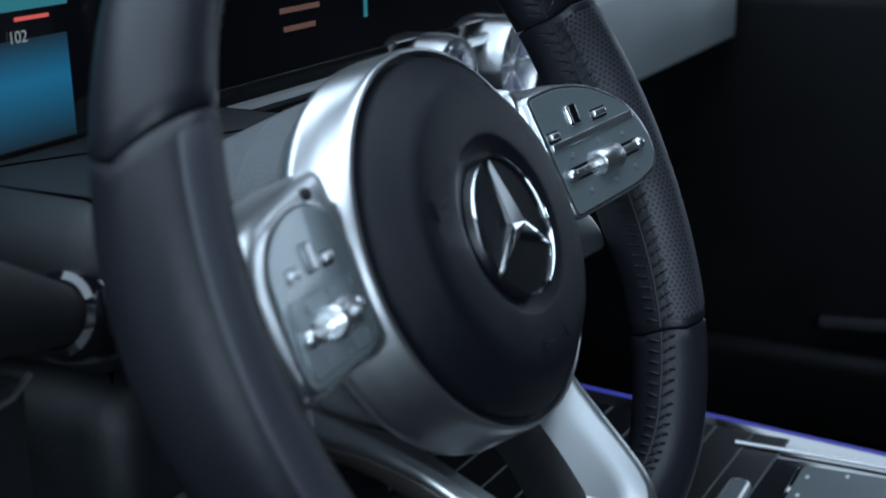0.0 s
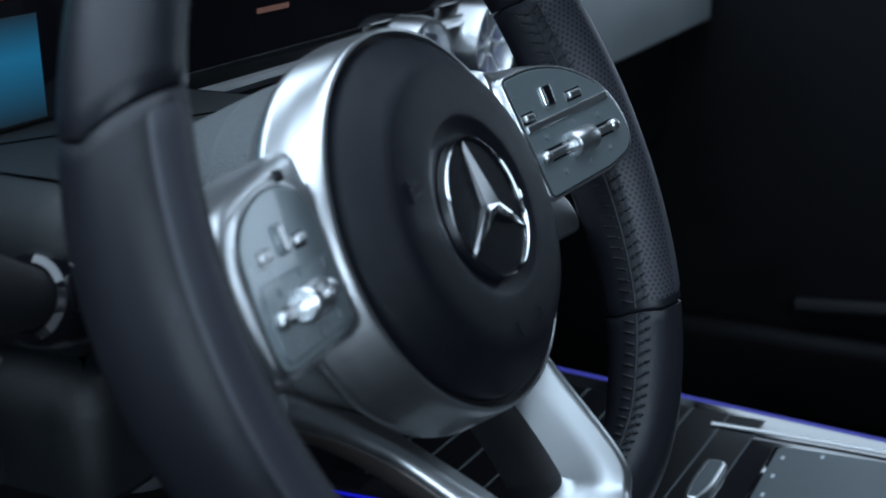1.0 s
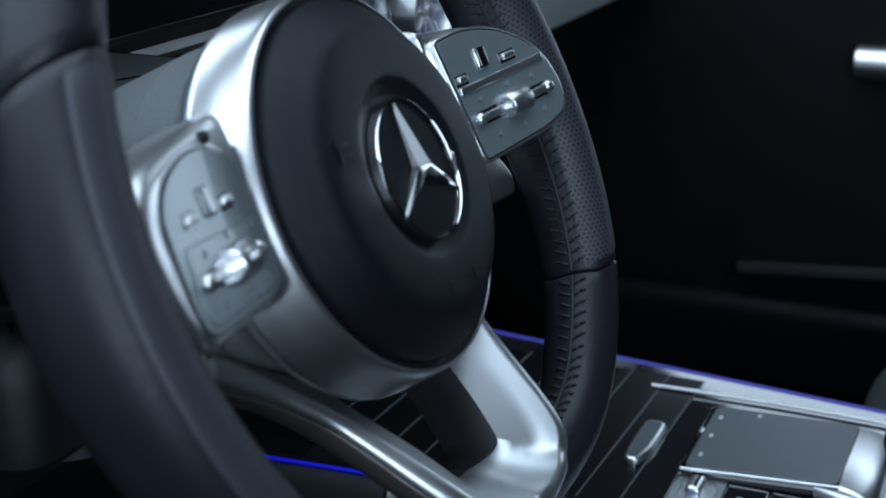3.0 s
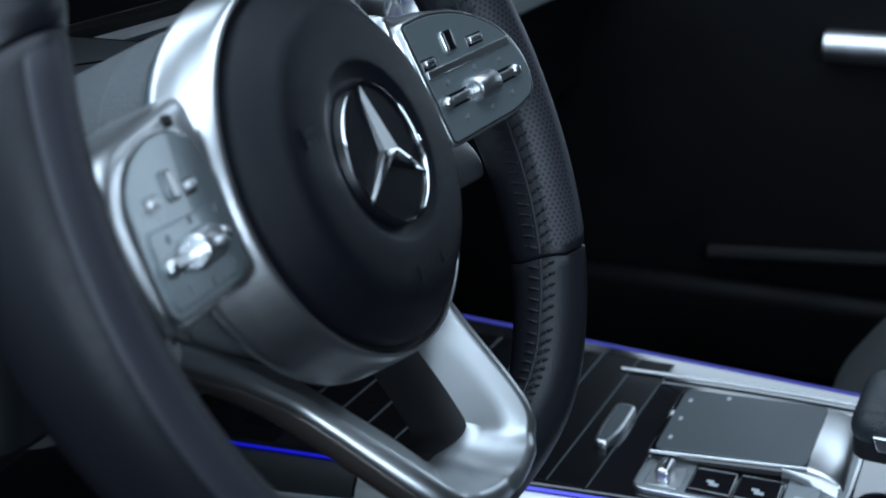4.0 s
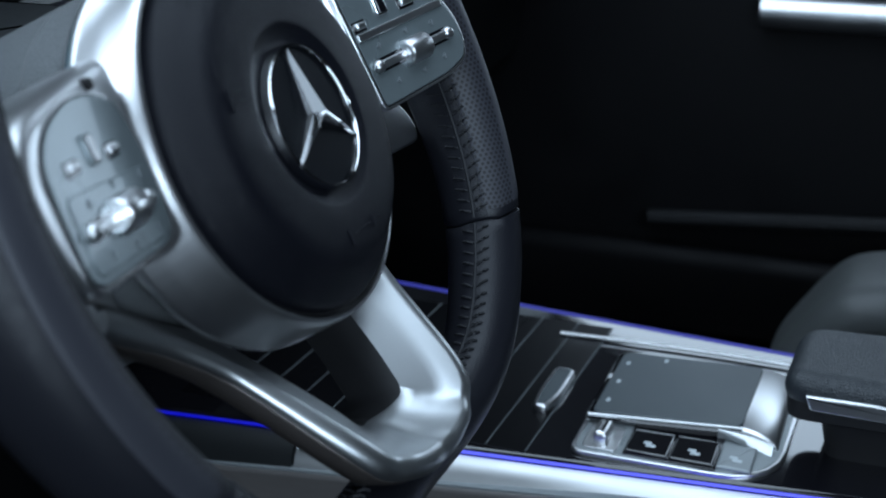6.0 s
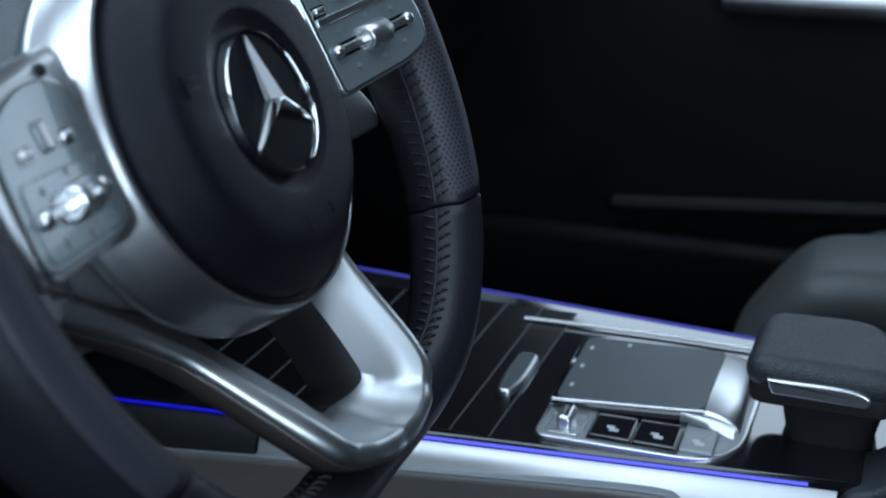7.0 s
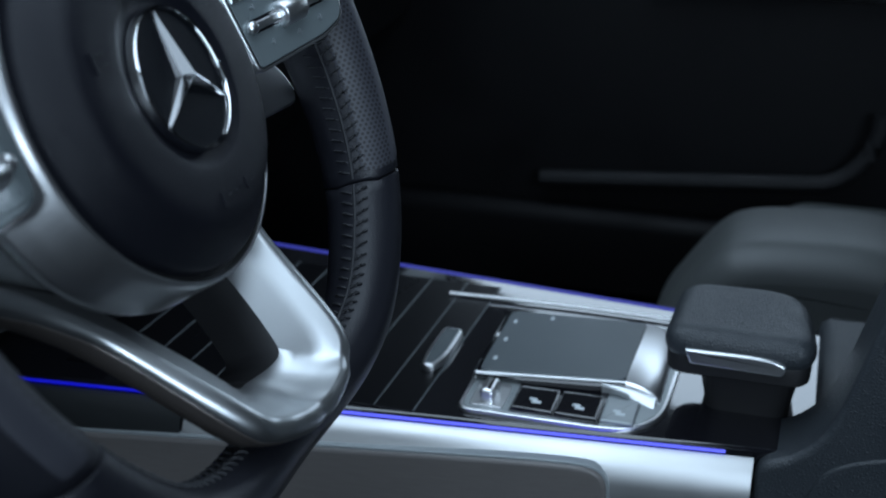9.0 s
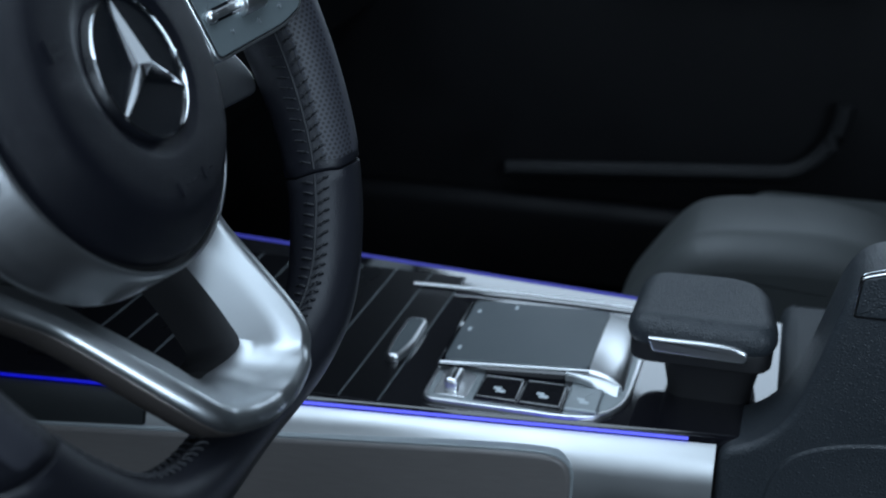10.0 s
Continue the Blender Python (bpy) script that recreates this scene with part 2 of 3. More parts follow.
def rim_section(a0, a1, shrink=0.0, n=28):
    rings = []
    steps = max(4, int(abs(a1 - a0) / 2.5))
    for i in range(steps + 1):
        a = radians(a0 + (a1 - a0) * i / steps)
        if i in (0, steps):
            rings.append([rim_point(a, 2 * math.pi * j / n, -0.004) for j in range(n)])
            a2 = a + radians(0.12) * (1 if i == 0 else -1) * (1 if a1 > a0 else -1)
            r2 = [rim_point(a2, 2 * math.pi * j / n, -0.0012) for j in range(n)]
            a3 = a + radians(0.4) * (1 if i == 0 else -1) * (1 if a1 > a0 else -1)
            r3 = [rim_point(a3, 2 * math.pi * j / n, 0) for j in range(n)]
            if i == 0:
                rings += [r2, r3]
            else:
                rings[-1:-1] = [r3, r2]
        else:
            rings.append([rim_point(a, 2 * math.pi * j / n, 0) for j in range(n)])
    return loft(rings)


rim_upper = part("rim_upper", rim_section(SEAM_HI, 180 - SEAM_HI), rim_leather, wheel, "smooth black leather upper rim", smooth=60)
rim_lower = part("rim_lower", rim_section(180 - SEAM_LO, 360 + SEAM_LO), rim_leather, wheel, "smooth black leather flat lower rim", smooth=60)
grip_right = part("rim_grip", rim_section(SEAM_LO, SEAM_HI), rim_leather, wheel, "perforated black leather grip", smooth=60)
grip_left = part("rim_grip", rim_section(180 - SEAM_HI, 180 - SEAM_LO), rim_leather, wheel, "perforated black leather grip", smooth=60)


def grip_panel(lo, hi):
    """A leather panel laid over the front of a grip, its edges tucked in."""
    rings = []
    for i in range(29):
        a = radians(lo + (hi - lo) * i / 28)
        tuck = -0.0012 if i in (0, 28) else 0.0
        rings.append([rim_point(a, radians(58 + 100 * j / 20), (-0.0010 if j in (0, 20) else 0.0005) + tuck) for j in range(21)])
    return loft(rings, closed=False, caps=False)


part("grip_panel", grip_panel(SEAM_LO + 0.6, SEAM_HI - 0.6), grip_leather, grip_right, "perforated grey-black leather panel", smooth=60)
part("grip_panel", grip_panel(180 - SEAM_HI + 0.6, 180 - SEAM_LO - 0.6), grip_leather, grip_left, "perforated grey-black leather panel", smooth=60)


def holes(lo, hi):
    """Rows of small dark punched holes over the front of a grip."""
    bm = bmesh.new()
    row = 0
    a = lo + 2.0
    while a < hi - 1.5:
        for c in range(-3, 4):
            k = radians(127 + (c + 0.5 * (row % 2)) * 8.0)
            p = rim_point(radians(a), k, 0.00065)
            u = (rim_point(radians(a + 0.1), k) - rim_point(radians(a - 0.1), k)).normalized()
            v = (rim_point(radians(a), k + 0.01) - rim_point(radians(a), k - 0.01)).normalized()
            bm.faces.new([bm.verts.new(p + (u * math.cos(q) + v * math.sin(q)) * 0.00085) for q in [math.pi / 3 * i for i in range(6)]])
        a += 0.82
        row += 1
    return bm


part("perforation", holes(SEAM_LO, SEAM_HI), matt_black, grip_right, "tiny punched holes", "stuff")
part("perforation", holes(180 - SEAM_HI, 180 - SEAM_LO), matt_black, grip_left, "tiny punched holes", "stuff")


def stitches(lo, hi, owner):
    """Baseball stitch along the inner side of the rim: a seam ridge and slanting threads."""
    bm = bmesh.new()
    k0 = radians(168)
    ridge = [rim_point(radians(lo + (hi - lo) * i / 60), k0, -0.0002) for i in range(61)]
    tube(ridge, 0.0008, 6, bm=bm)
    a = lo + 1.2
    while a < hi - 1.2:
        for s in (-1, 1):
            p = [rim_point(radians(a + 0.95 * t), k0 + s * radians(3 + 17 * t), 0.0010 * (1 - abs(2 * t - 1)) + 0.0003) for t in (0, 0.33, 0.66, 1)]
            tube(p, 0.00065, 6, bm=bm)
        a += 2.1
    part("stitching", bm, thread, owner, "black cross stitching", "stuff")


stitches(SEAM_LO + 0.5, SEAM_HI - 0.5, grip_right)
stitches(180 - SEAM_HI + 0.5, 180 - SEAM_LO - 0.5, grip_left)
stitches(180 - SEAM_LO + 0.5, 360 + SEAM_LO - 0.5, rim_lower)
stitches(SEAM_HI + 0.5, 180 - SEAM_HI - 0.5, rim_upper)

# airbag cover: flat face, dished middle for the badge, chamfered edge
cover = part("airbag_cover", revolve([
    (0.0, -0.0022), (0.0302, -0.0022), (0.0310, -0.0021), (0.0362, 0.0008), (0.0372, 0.0013), (0.0384, 0.0015), (0.0430, 0.0014),
    (0.0520, 0.0010), (0.0575, 0.0003), (0.0605, -0.0008), (0.0632, -0.0028), (0.0680, -0.0068), (0.0734, -0.0110), (0.0748, -0.0128), (0.0754, -0.0150), (0.0754, -0.034)], 128),
    cover_plastic, wheel, "matt black round airbag cover")
part("cover_gap", revolve([(0.0755, -0.0172), (0.0782, -0.0172), (0.0784, -0.03)], 96), matt_black, wheel)

# badge: ring and three faceted arms on a black disc
badge = part("badge_disc", revolve([(0.0, -0.0036), (0.0268, -0.0036), (0.0276, -0.0044)], 72), emblem_black, wheel, "black badge disc")
badge.matrix_basis = Matrix.Translation((0.0008, -0.0013, 0.0046)) @ Matrix.Scale(1.035, 4)
part("badge_ring", revolve([(0.0270, -0.0042), (0.0272, -0.0026), (0.0276, -0.0019), (0.0281, -0.0019), (0.0286, -0.0029), (0.0288, -0.0060)], 96), chrome, badge, "thin chrome ring")


def badge_arm(a):
    bm = bmesh.new()
    c, s = math.cos(a), math.sin(a)
    def at(l, w, h):
        return bm.verts.new((c * l - s * w, s * l + c * w, h))
    top, tip = at(0.0, 0.0, 0.0026), at(0.0268, 0.0, -0.0024)
    bl, br = at(0.0011, 0.0016, -0.0022), at(0.0011, -0.0016, -0.0022)
    tl, tr = at(0.0268, 0.00035, -0.0037), at(0.0268, -0.00035, -0.0037)
    bm.faces.new((top, bl, tl, tip))
    bm.faces.new((top, tip, tr, br))
    fl, fr = at(0.0011, 0.0016, -0.0037), at(0.0011, -0.0016, -0.0037)
    bm.faces.new((bl, fl, tl))
    bm.faces.new((br, tr, fr))
    bm.faces.new((tip, tl, tr))
    return bm


for deg in (90, 210, 330):
    part("badge_arm", badge_arm(radians(deg)), chrome, badge, "faceted chrome arm", smooth=5)

# raised lettering and horn mark on the cover, kept as plain strokes
bm = bmesh.new()
for i, (w, h) in enumerate([(0.0006, 0.0062), (0.003, 0.0006), (0.0028, 0.0006), (0.003, 0.0006), (0.0006, 0.0050), (0.0026, 0.0006)]):
    box(-0.011 + i * 0.0052, -0.011 + i * 0.0052 + w, -0.0495 - h / 2, -0.0495 + h / 2, -0.001, 0.0017, 0.0002, bm=bm)
part("moulded_marking", bm, cover_plastic, cover, "raised moulded marking")
bm = bmesh.new()
for y in (0.0155, 0.0195):
    box(-0.0475, -0.0405, y, y + 0.0007, -0.002, 0.0018, 0.0002, bm=bm)
box(-0.0492, -0.0482, 0.0135, 0.0220, -0.002, 0.0018, 0.0002, bm=bm)
part("horn_mark", bm, cover_plastic, cover, "faint moulded horn mark")

# silver bezel behind the cover, cast in one with the two spoke housings
bm = revolve([(0.0774, -0.038), (0.0776, -0.0165), (0.0781, -0.0142), (0.0795, -0.0138), (0.0806, -0.0165), (0.0814, -0.025), (0.0820, -0.0325), (0.0814, -0.0365), (0.0790, -0.0385), (0.0774, -0.038)], 128)
for v in bm.verts:
    r = math.hypot(v.co.x, v.co.y)
    ramp = max(0.0, min(1.0, (-0.0140 - v.co.z) / 0.017)) if r > 0.0785 else 0.0
    wide = 1 + 0.17 * abs(v.co.x / r) ** 1.5 * ramp
    v.co.x, v.co.y = v.co.x * wide, v.co.y * wide


# control pods on the side spokes, angled towards the driver
def pod_matrix(s):
    """Local x outwards from the hub, y up, z out of the pod's face."""
    sl = math.atan(0.25)
    c, n = math.cos(sl), math.sin(sl)
    return Matrix(((s * c, 0, -s * n, s * 0.080), (0, 1, 0, 0), (n, 0, c, -0.0150 if s > 0 else -0.0180), (0, 0, 0, 1)))


HOUSE = {1: ([(-0.004, 0.0530), (0.010, 0.0475), (0.030, 0.0462), (0.053, 0.0400), (0.0765, 0.0245), (0.0850, 0.004), (0.0815, -0.0135), (0.0640, -0.0185), (0.006, -0.0185), (-0.004, -0.0185)],
             [0.002, 0.008, 0.012, 0.010, 0.012, 0.012, 0.007, 0.006, 0.003, 0.003]),
         -1: ([(-0.004, 0.0500), (0.014, 0.0480), (0.034, 0.0462), (0.0665, 0.0410), (0.0790, 0.0340), (0.0885, 0.0180), (0.0865, -0.0040), (0.0800, -0.0165), (0.064, -0.0195), (0.006, -0.0185), (-0.004, -0.0185)],
              [0.002, 0.012, 0.015, 0.012, 0.012, 0.014, 0.010, 0.006, 0.008, 0.004, 0.003])}
for s in (1, -1):
    q, rad = HOUSE[s]
    slab(round_poly(q, rad, 5), -0.034, -0.0006 if s < 0 else -0.0030, 0.0065, 5, True, bm=bm, m=pod_matrix(s))
shield = part("hub_shield", bm, satin_silver, wheel, "satin silver hub bezel and spoke housings")
mod = shield.modifiers.new("cast", "REMESH")
mod.mode, mod.voxel_size, mod.use_smooth_shade = "VOXEL", 0.0009, True
mod = shield.modifiers.new("soften", "SMOOTH")
mod.factor, mod.iterations = 0.5, 14
part("bezel_lip", revolve([(0.0779, -0.020), (0.0780, -0.0150), (0.0785, -0.0143), (0.0793, -0.0146), (0.0797, -0.0165), (0.0790, -0.020)], 128), satin_silver, wheel, "fine silver bezel lip")
part("hub_back", revolve([(0.070, -0.036), (0.070, -0.056), (0.02, -0.056)], 96), matt_black, wheel)

# lower spoke: a silver frame that sinks behind the hub and rises to the rim
# outer and inner outline of one arm in the wheel's plane
ARM = [((0.112, -0.030), (0.109, -0.024)), ((0.096, -0.040), (0.091, -0.034)), ((0.083, -0.050), (0.076, -0.046)), ((0.074, -0.060), (0.056, -0.057)), ((0.067, -0.070), (0.0415, -0.070)),
       ((0.0605, -0.080), (0.0370, -0.083)), ((0.0555, -0.096), (0.0330, -0.0957)), ((0.0500, -0.1165), (0.0285, -0.109)), ((0.0455, -0.1295), (0.0248, -0.1180)), ((0.0400, -0.1378), (0.0222, -0.1245)),
       ((0.0320, -0.1425), (0.0185, -0.1275)), ((0.021, -0.1458), (0.0120, -0.1287)), ((0.010, -0.1470), (0.0055, -0.1283))]
# the driver-side arm sits a little higher than the other
RISE = [0.0, 0.0003, 0.0010, 0.0022, 0.0030, 0.0040, 0.0058, 0.0070, 0.0070, 0.0062, 0.0050, 0.0035, 0.0020]


def spoke_depth(x, y):
    """Two flat faces, one along the arm and one along the foot, that meet in a soft crease."""
    a = -0.037 + 0.644 * (abs(x) - 0.067) - 0.7216 * (y + 0.070)
    b = -0.0048 + 0.234 * (abs(x) - 0.032) - 1.457 * (y + 0.1425)
    hi, lo = max(a, b), min(a, b)
    return min(-0.0035, hi + 0.0008 * math.log(1 + math.exp((lo - hi) / 0.0008)))


def smooth_stations(src, k=4, passes=5):
    """Finer stations along a Catmull-Rom curve through the given ones, lightly evened out."""
    out = []
    for j in range(len(src) - 1):
        four = [src[max(0, min(len(src) - 1, j + d))] for d in (-1, 0, 1, 2)]
        for h in range(k):
            t = h / k
            w = (-0.5 * t + t * t - 0.5 * t ** 3, 1 - 2.5 * t * t + 1.5 * t ** 3, 0.5 * t + 2 * t * t - 1.5 * t ** 3, -0.5 * t * t + 0.5 * t ** 3)
            out.append([sum(w[q] * four[q][c] for q in range(4)) for c in range(len(src[0]))])
    out.append(list(src[-1]))
    for _ in range(passes):
        out = [out[0]] + [[0.25 * a + 0.5 * b + 0.25 * c for a, b, c in zip(out[j - 1], out[j], out[j + 1])] for j in range(1, len(out) - 1)] + [out[-1]]
    return out


plan = [[*o, *i, 0.0] for o, i in ARM] + [[0, -0.1473, 0, -0.1280, 0.0]] + [[-o[0], o[1], -i[0], i[1], k] for (o, i), k in zip(ARM, RISE)][::-1]
stations = [((ox, oy + k, spoke_depth(ox, oy)), (ix, iy + 0.9 * k, spoke_depth(ix, iy))) for ox, oy, ix, iy, k in smooth_stations(plan)]
rings, liner, shell_rings = [], [], []
for o, i in stations:
    o, i = Vector(o), Vector(i)
    d = o - i
    out = Vector((d.x, d.y, 0)).normalized()
    back = Vector((0, 0, -1))
    front = Vector((0, 0, 1))
    hub = o + out * 0.0012 + back * 0.0042
    bead = [hub + (out * math.cos(radians(w)) * 0.0056 + front * math.sin(radians(w)) * 0.0044) for w in (140, 122, 104, 86, 68, 50, 32, 14, -4, -24)]
    rings.append([i, i + d * 0.25 + back * 0.0006, i + d * 0.5 + back * 0.0012, i + d * 0.72 + back * 0.0014, *bead, o + back * 0.010, i + back * 0.010])
    e = -d.normalized()
    liner.append([i + Vector((0, 0, 0.0002)), i + e * 0.0022 + back * 0.0010, i + e * 0.0045 + back * 0.009, i + e * 0.0035 + back * 0.024, i + back * 0.024])
    shell_rings.append([o + out * 0.0056 + back * 0.0058, o + out * 0.0068 + back * 0.0064, o + out * 0.0072 + back * 0.010, o + out * 0.0055 + back * 0.018, o - out * 0.002 + back * 0.026, i + back * 0.028])
spoke = part("lower_spoke", loft(rings), dimmed_silver, wheel, "satin silver open lower spoke", smooth=50)
part("spoke_liner", loft(liner), matt_black, spoke, "black inner liner")
part("spoke_back", loft(shell_rings), spoke_shell, spoke, "dark rear shell, bronze tone standing for a warm reflection")


# switch panels with their keys and rollers, set into the housings
PANEL = {1: ([(0.004, 0.0420), (0.026, 0.0430), (0.050, 0.0372), (0.0735, 0.0225), (0.0815, 0.004), (0.0785, -0.0115), (0.0600, -0.0155), (0.008, -0.0165)],
             [0.003, 0.012, 0.012, 0.014, 0.012, 0.007, 0.006, 0.003]),
         -1: ([(0.0080, 0.0345), (0.0235, 0.0395), (0.040, 0.0395), (0.0600, 0.0345), (0.0730, 0.0245), (0.0752, 0.0040), (0.0755, -0.0125), (0.0680, -0.0158), (0.0160, -0.0163), (0.0075, -0.0130), (0.0030, 0.0060), (0.0042, 0.0240)],
              [0.005, 0.008, 0.008, 0.010, 0.010, 0.012, 0.006, 0.005, 0.006, 0.006, 0.012, 0.008])}
# centres of the touch button, the two keys, the roller, and the roller's ends
KEY_PLAN = {1: (0.0298, 0.0278, 0.0112, 0.0220, 0.0486, 0.0240, 0.0408, 0.0020, 0.0123, 0.0684),
        -1: (0.0400, 0.0228, 0.0262, 0.0200, 0.0566, 0.0200, 0.0375, 0.0005, 0.0190, 0.0640)}


def pod(s):
    m = pod_matrix(s)
    q, rad = PANEL[s]
    outline = round_poly(q, rad, 5)
    shell = part("control_pod", slab(inset(outline, -0.0016), -0.010, 0.0002 if s > 0 else -0.0002, 0.0009, 3, m=m), satin_silver, wheel, "silver rim of the switch pod")
    part("pod_gap", slab(inset(outline, -0.0003), -0.006, 0.0004, 0.0002, 2, m=m), matt_black, shell)
    part("pod_face", slab(inset(outline, 0.0003), -0.006, 0.0008, 0.0006, 2, m=m), pod_gloss, shell, "glossy grey switch panel")
    bx, by, k0x, k0y, k1x, k1y, rx, ry, e0, e1 = KEY_PLAN[s]
    if s > 0:
        part("divider", box(0.0070, 0.0730, 0.0150, 0.0188, 0, 0.0019, 0.0006, m=m), satin_silver, shell, "raised silver divider bar")
    else:
        # the lower field steps down a little from the upper one
        part("lower_field", slab(round_poly([(0.0085, -0.0115), (0.0055, 0.0050), (0.0085, 0.0110), (0.0690, 0.0130), (0.0715, -0.0125), (0.0170, -0.0135)], [0.004, 0.004, 0.003, 0.004, 0.005, 0.004], 4), 0, 0.0014, 0.0006, 2, m=m), pod_gloss, shell, "glossy grey key field")
    pad = part("touch_button", box(bx - 0.0042, bx + 0.0042, by - 0.0052, by + 0.0052, 0, 0.0020, 0.0008, rad=0.0016, m=m), chrome if s > 0 else pod_gloss, shell, "chrome-edged black touch button" if s > 0 else "black touch button")
    part("touch_surface", box(bx - 0.0024, bx + 0.0024, by - 0.0044, by + 0.0044, 0.001, 0.0024, 0.0003, m=m), gloss_black, pad)
    for kx, ky, half in ((k0x, k0y, 0.0036), (k1x, k1y, 0.0050 if s > 0 else 0.0036)):
        key = part("rocker_key", box(kx - half, kx + half, ky - 0.0017, ky + 0.0017, 0, 0.0030, 0.0013, m=m), satin_silver, shell, "small silver rocker key")
        part("key_bed", box(kx - half - 0.0012, kx + half + 0.0012, ky - 0.0029, ky + 0.0025, 0, 0.0011, 0.0004, m=m), gloss_black, key)
    # roller with ribbed barrel on a cradle with polished ends
    part("roller_slot", box(e0 - 0.002, e1 + 0.002, ry - 0.0034, ry + 0.0034, 0, 0.0016, 0.0006, rad=0.003, m=m), gloss_black, shell, "black roller slot")
    part("roller_axle", box(e0, e1, ry - 0.0020, ry + 0.0020, 0.001, 0.0034, 0.0011, m=m), satin_silver, shell, "silver roller cradle")
    rows = []
    seg = 48
    for dx, r in ((-0.0086, 0.0042), (-0.0080, 0.0056), (-0.0074, 0.0060), (0.0074, 0.0060), (0.0080, 0.0056), (0.0086, 0.0042)):
        rows.append([m @ Vector((rx + dx, ry + math.cos(k) * (r + 0.00035 * (j % 2)), 0.0018 + math.sin(k) * (r + 0.00035 * (j % 2)))) for j, k in enumerate([2 * math.pi * i / seg for i in range(seg)])])
    part("roller", loft(rows), satin_silver, shell, "ribbed metal roller", smooth=8)
    for x in (e0, e1):
        bm = bmesh.new()
        bmesh.ops.create_uvsphere(bm, u_segments=16, v_segments=10, radius=0.0031)
        bm.transform(m @ Matrix.Translation((x, ry, 0.0022)) @ Matrix.Diagonal((1.15, 1, 0.85, 1)))
        part("roller_end", bm, satin_silver, shell, "polished roller end")
    # printed symbols, as plain strokes
    for x, y in ((rx - 0.022, ry + 0.0085), (rx, ry + 0.0098), (rx + 0.020, ry + 0.0078), (rx - 0.018, ry - 0.0098), (rx + 0.002, ry - 0.0110), (rx + 0.020, ry - 0.0092)):
        bm = bmesh.new()
        box(x - 0.0016, x + 0.0016, y - 0.0003, y + 0.0003, 0.0006, 0.0018, 0.0001, m=m, bm=bm)
        box(x - 0.0003, x + 0.0003, y - 0.0014, y + 0.0014, 0.0006, 0.0019, 0.0001, m=m, bm=bm)
        part("symbol", bm, mark_grey, shell, "printed grey symbol")
    if s < 0:
        # no hollow is cut; a black piece stands for the dimple's shade
        part("dimple_shade", box(0.0150, 0.0215, 0.0395, 0.0440, -0.006, 0.0006, 0.0012, rad=0.0022, m=m), matt_black, shell, "small dark patch for the shade in a dimple")


pod(1)
pod(-1)

# shift paddles behind the spokes
for s in (-1, 1):
    q = round_poly([(0.085, 0.030), (0.152, 0.028), (0.166, -0.010), (0.168, -0.032), (0.158, -0.044), (0.095, -0.040)], 0.008, 4)
    lean = Matrix(((1, 0, 0, 0), (0, 1, 0, 0), (0, -0.43 if s > 0 else 0.0, 1, -0.0155 if s > 0 else -0.005), (0, 0, 0, 1)))
    part("shift_paddle", slab([(s * min(x, 0.168 if s > 0 else 0.150), y) for x, y in q], -0.048, -0.041, 0.0018, 3, True, m=lean), satin_silver, wheel, "silver metal shift paddle")

# steering column cover behind the hub
bm = bmesh.new()
ringsA = []
for n, r, yo in ((-0.050, 0.072, 0.0), (-0.054, 0.0775, 0.0), (-0.072, 0.0785, 0.0), (-0.0732, 0.0772, 0), (-0.0744, 0.0785, 0), (-0.15, 0.079, -0.002), (-0.21, 0.078, -0.006)):
    ringsA.append([(r * math.cos(k) * (1.02 if math.sin(k) > 0 else 1.0), yo + r * math.sin(k) * (0.98 if math.sin(k) > 0 else 0.9), n) for k in [2 * math.pi * j / 64 for j in range(64)]])
column = solo("steering_column", loft(ringsA), column_plastic, "grained grey plastic steering column cover", "steering column", smooth=40)
column.matrix_world = WHEEL


# ---- centre console ----
console = thing("centre_console", "gloss black centre console with brushed silver sides", "console")
TOP = 0.438
def half_width(y):
    return 0.1135 + 0.095 * y


MID = 0.3515
q = [(MID - half_width(-0.262) + 0.004, -0.262), (MID + half_width(-0.262) - 0.004, -0.262), (MID + half_width(0.3) - 0.004, 0.30), (MID - half_width(0.3) + 0.004, 0.30)]
part("console_top", slab(round_poly(q, 0.004, 4), TOP - 0.03, TOP, 0.003), gloss_black, console, "gloss black console lid")


# silver flank: rounded upper edge falling to a near-vertical side
def flank(s, label):
    sec = [(0.0, 0.0), (-0.004, -0.0010), (-0.0095, -0.0045), (-0.0140, -0.0105), (-0.0165, -0.020), (-0.018, -0.045), (-0.018, -0.10), (0.0, -0.10)]
    def skin(stops):
        return loft([[(MID - s * (half_width(y) - dx), y, TOP - 0.0030 + dz) for dx, dz in sec] for y in stops])
    # shade under the dash is put into the colour of this front stretch
    part("shaded_flank", skin((0.132, 0.20, 0.30)), shroud_plastic, console, "front end of the flank, coloured dark for the shade under the dash", smooth=30)
    return part("silver_flank", skin((-0.226, -0.2245, -0.15, 0.0, 0.13)), brushed_silver, console, label, smooth=30)


flank(1, "brushed silver console flank")
flank(-1, "brushed silver console flank")
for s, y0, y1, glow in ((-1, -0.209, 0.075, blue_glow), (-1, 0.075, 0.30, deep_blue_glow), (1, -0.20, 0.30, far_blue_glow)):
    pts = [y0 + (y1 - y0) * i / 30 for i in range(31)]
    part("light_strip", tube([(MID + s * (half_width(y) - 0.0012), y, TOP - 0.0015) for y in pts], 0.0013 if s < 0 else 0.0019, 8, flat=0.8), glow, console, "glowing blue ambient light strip")
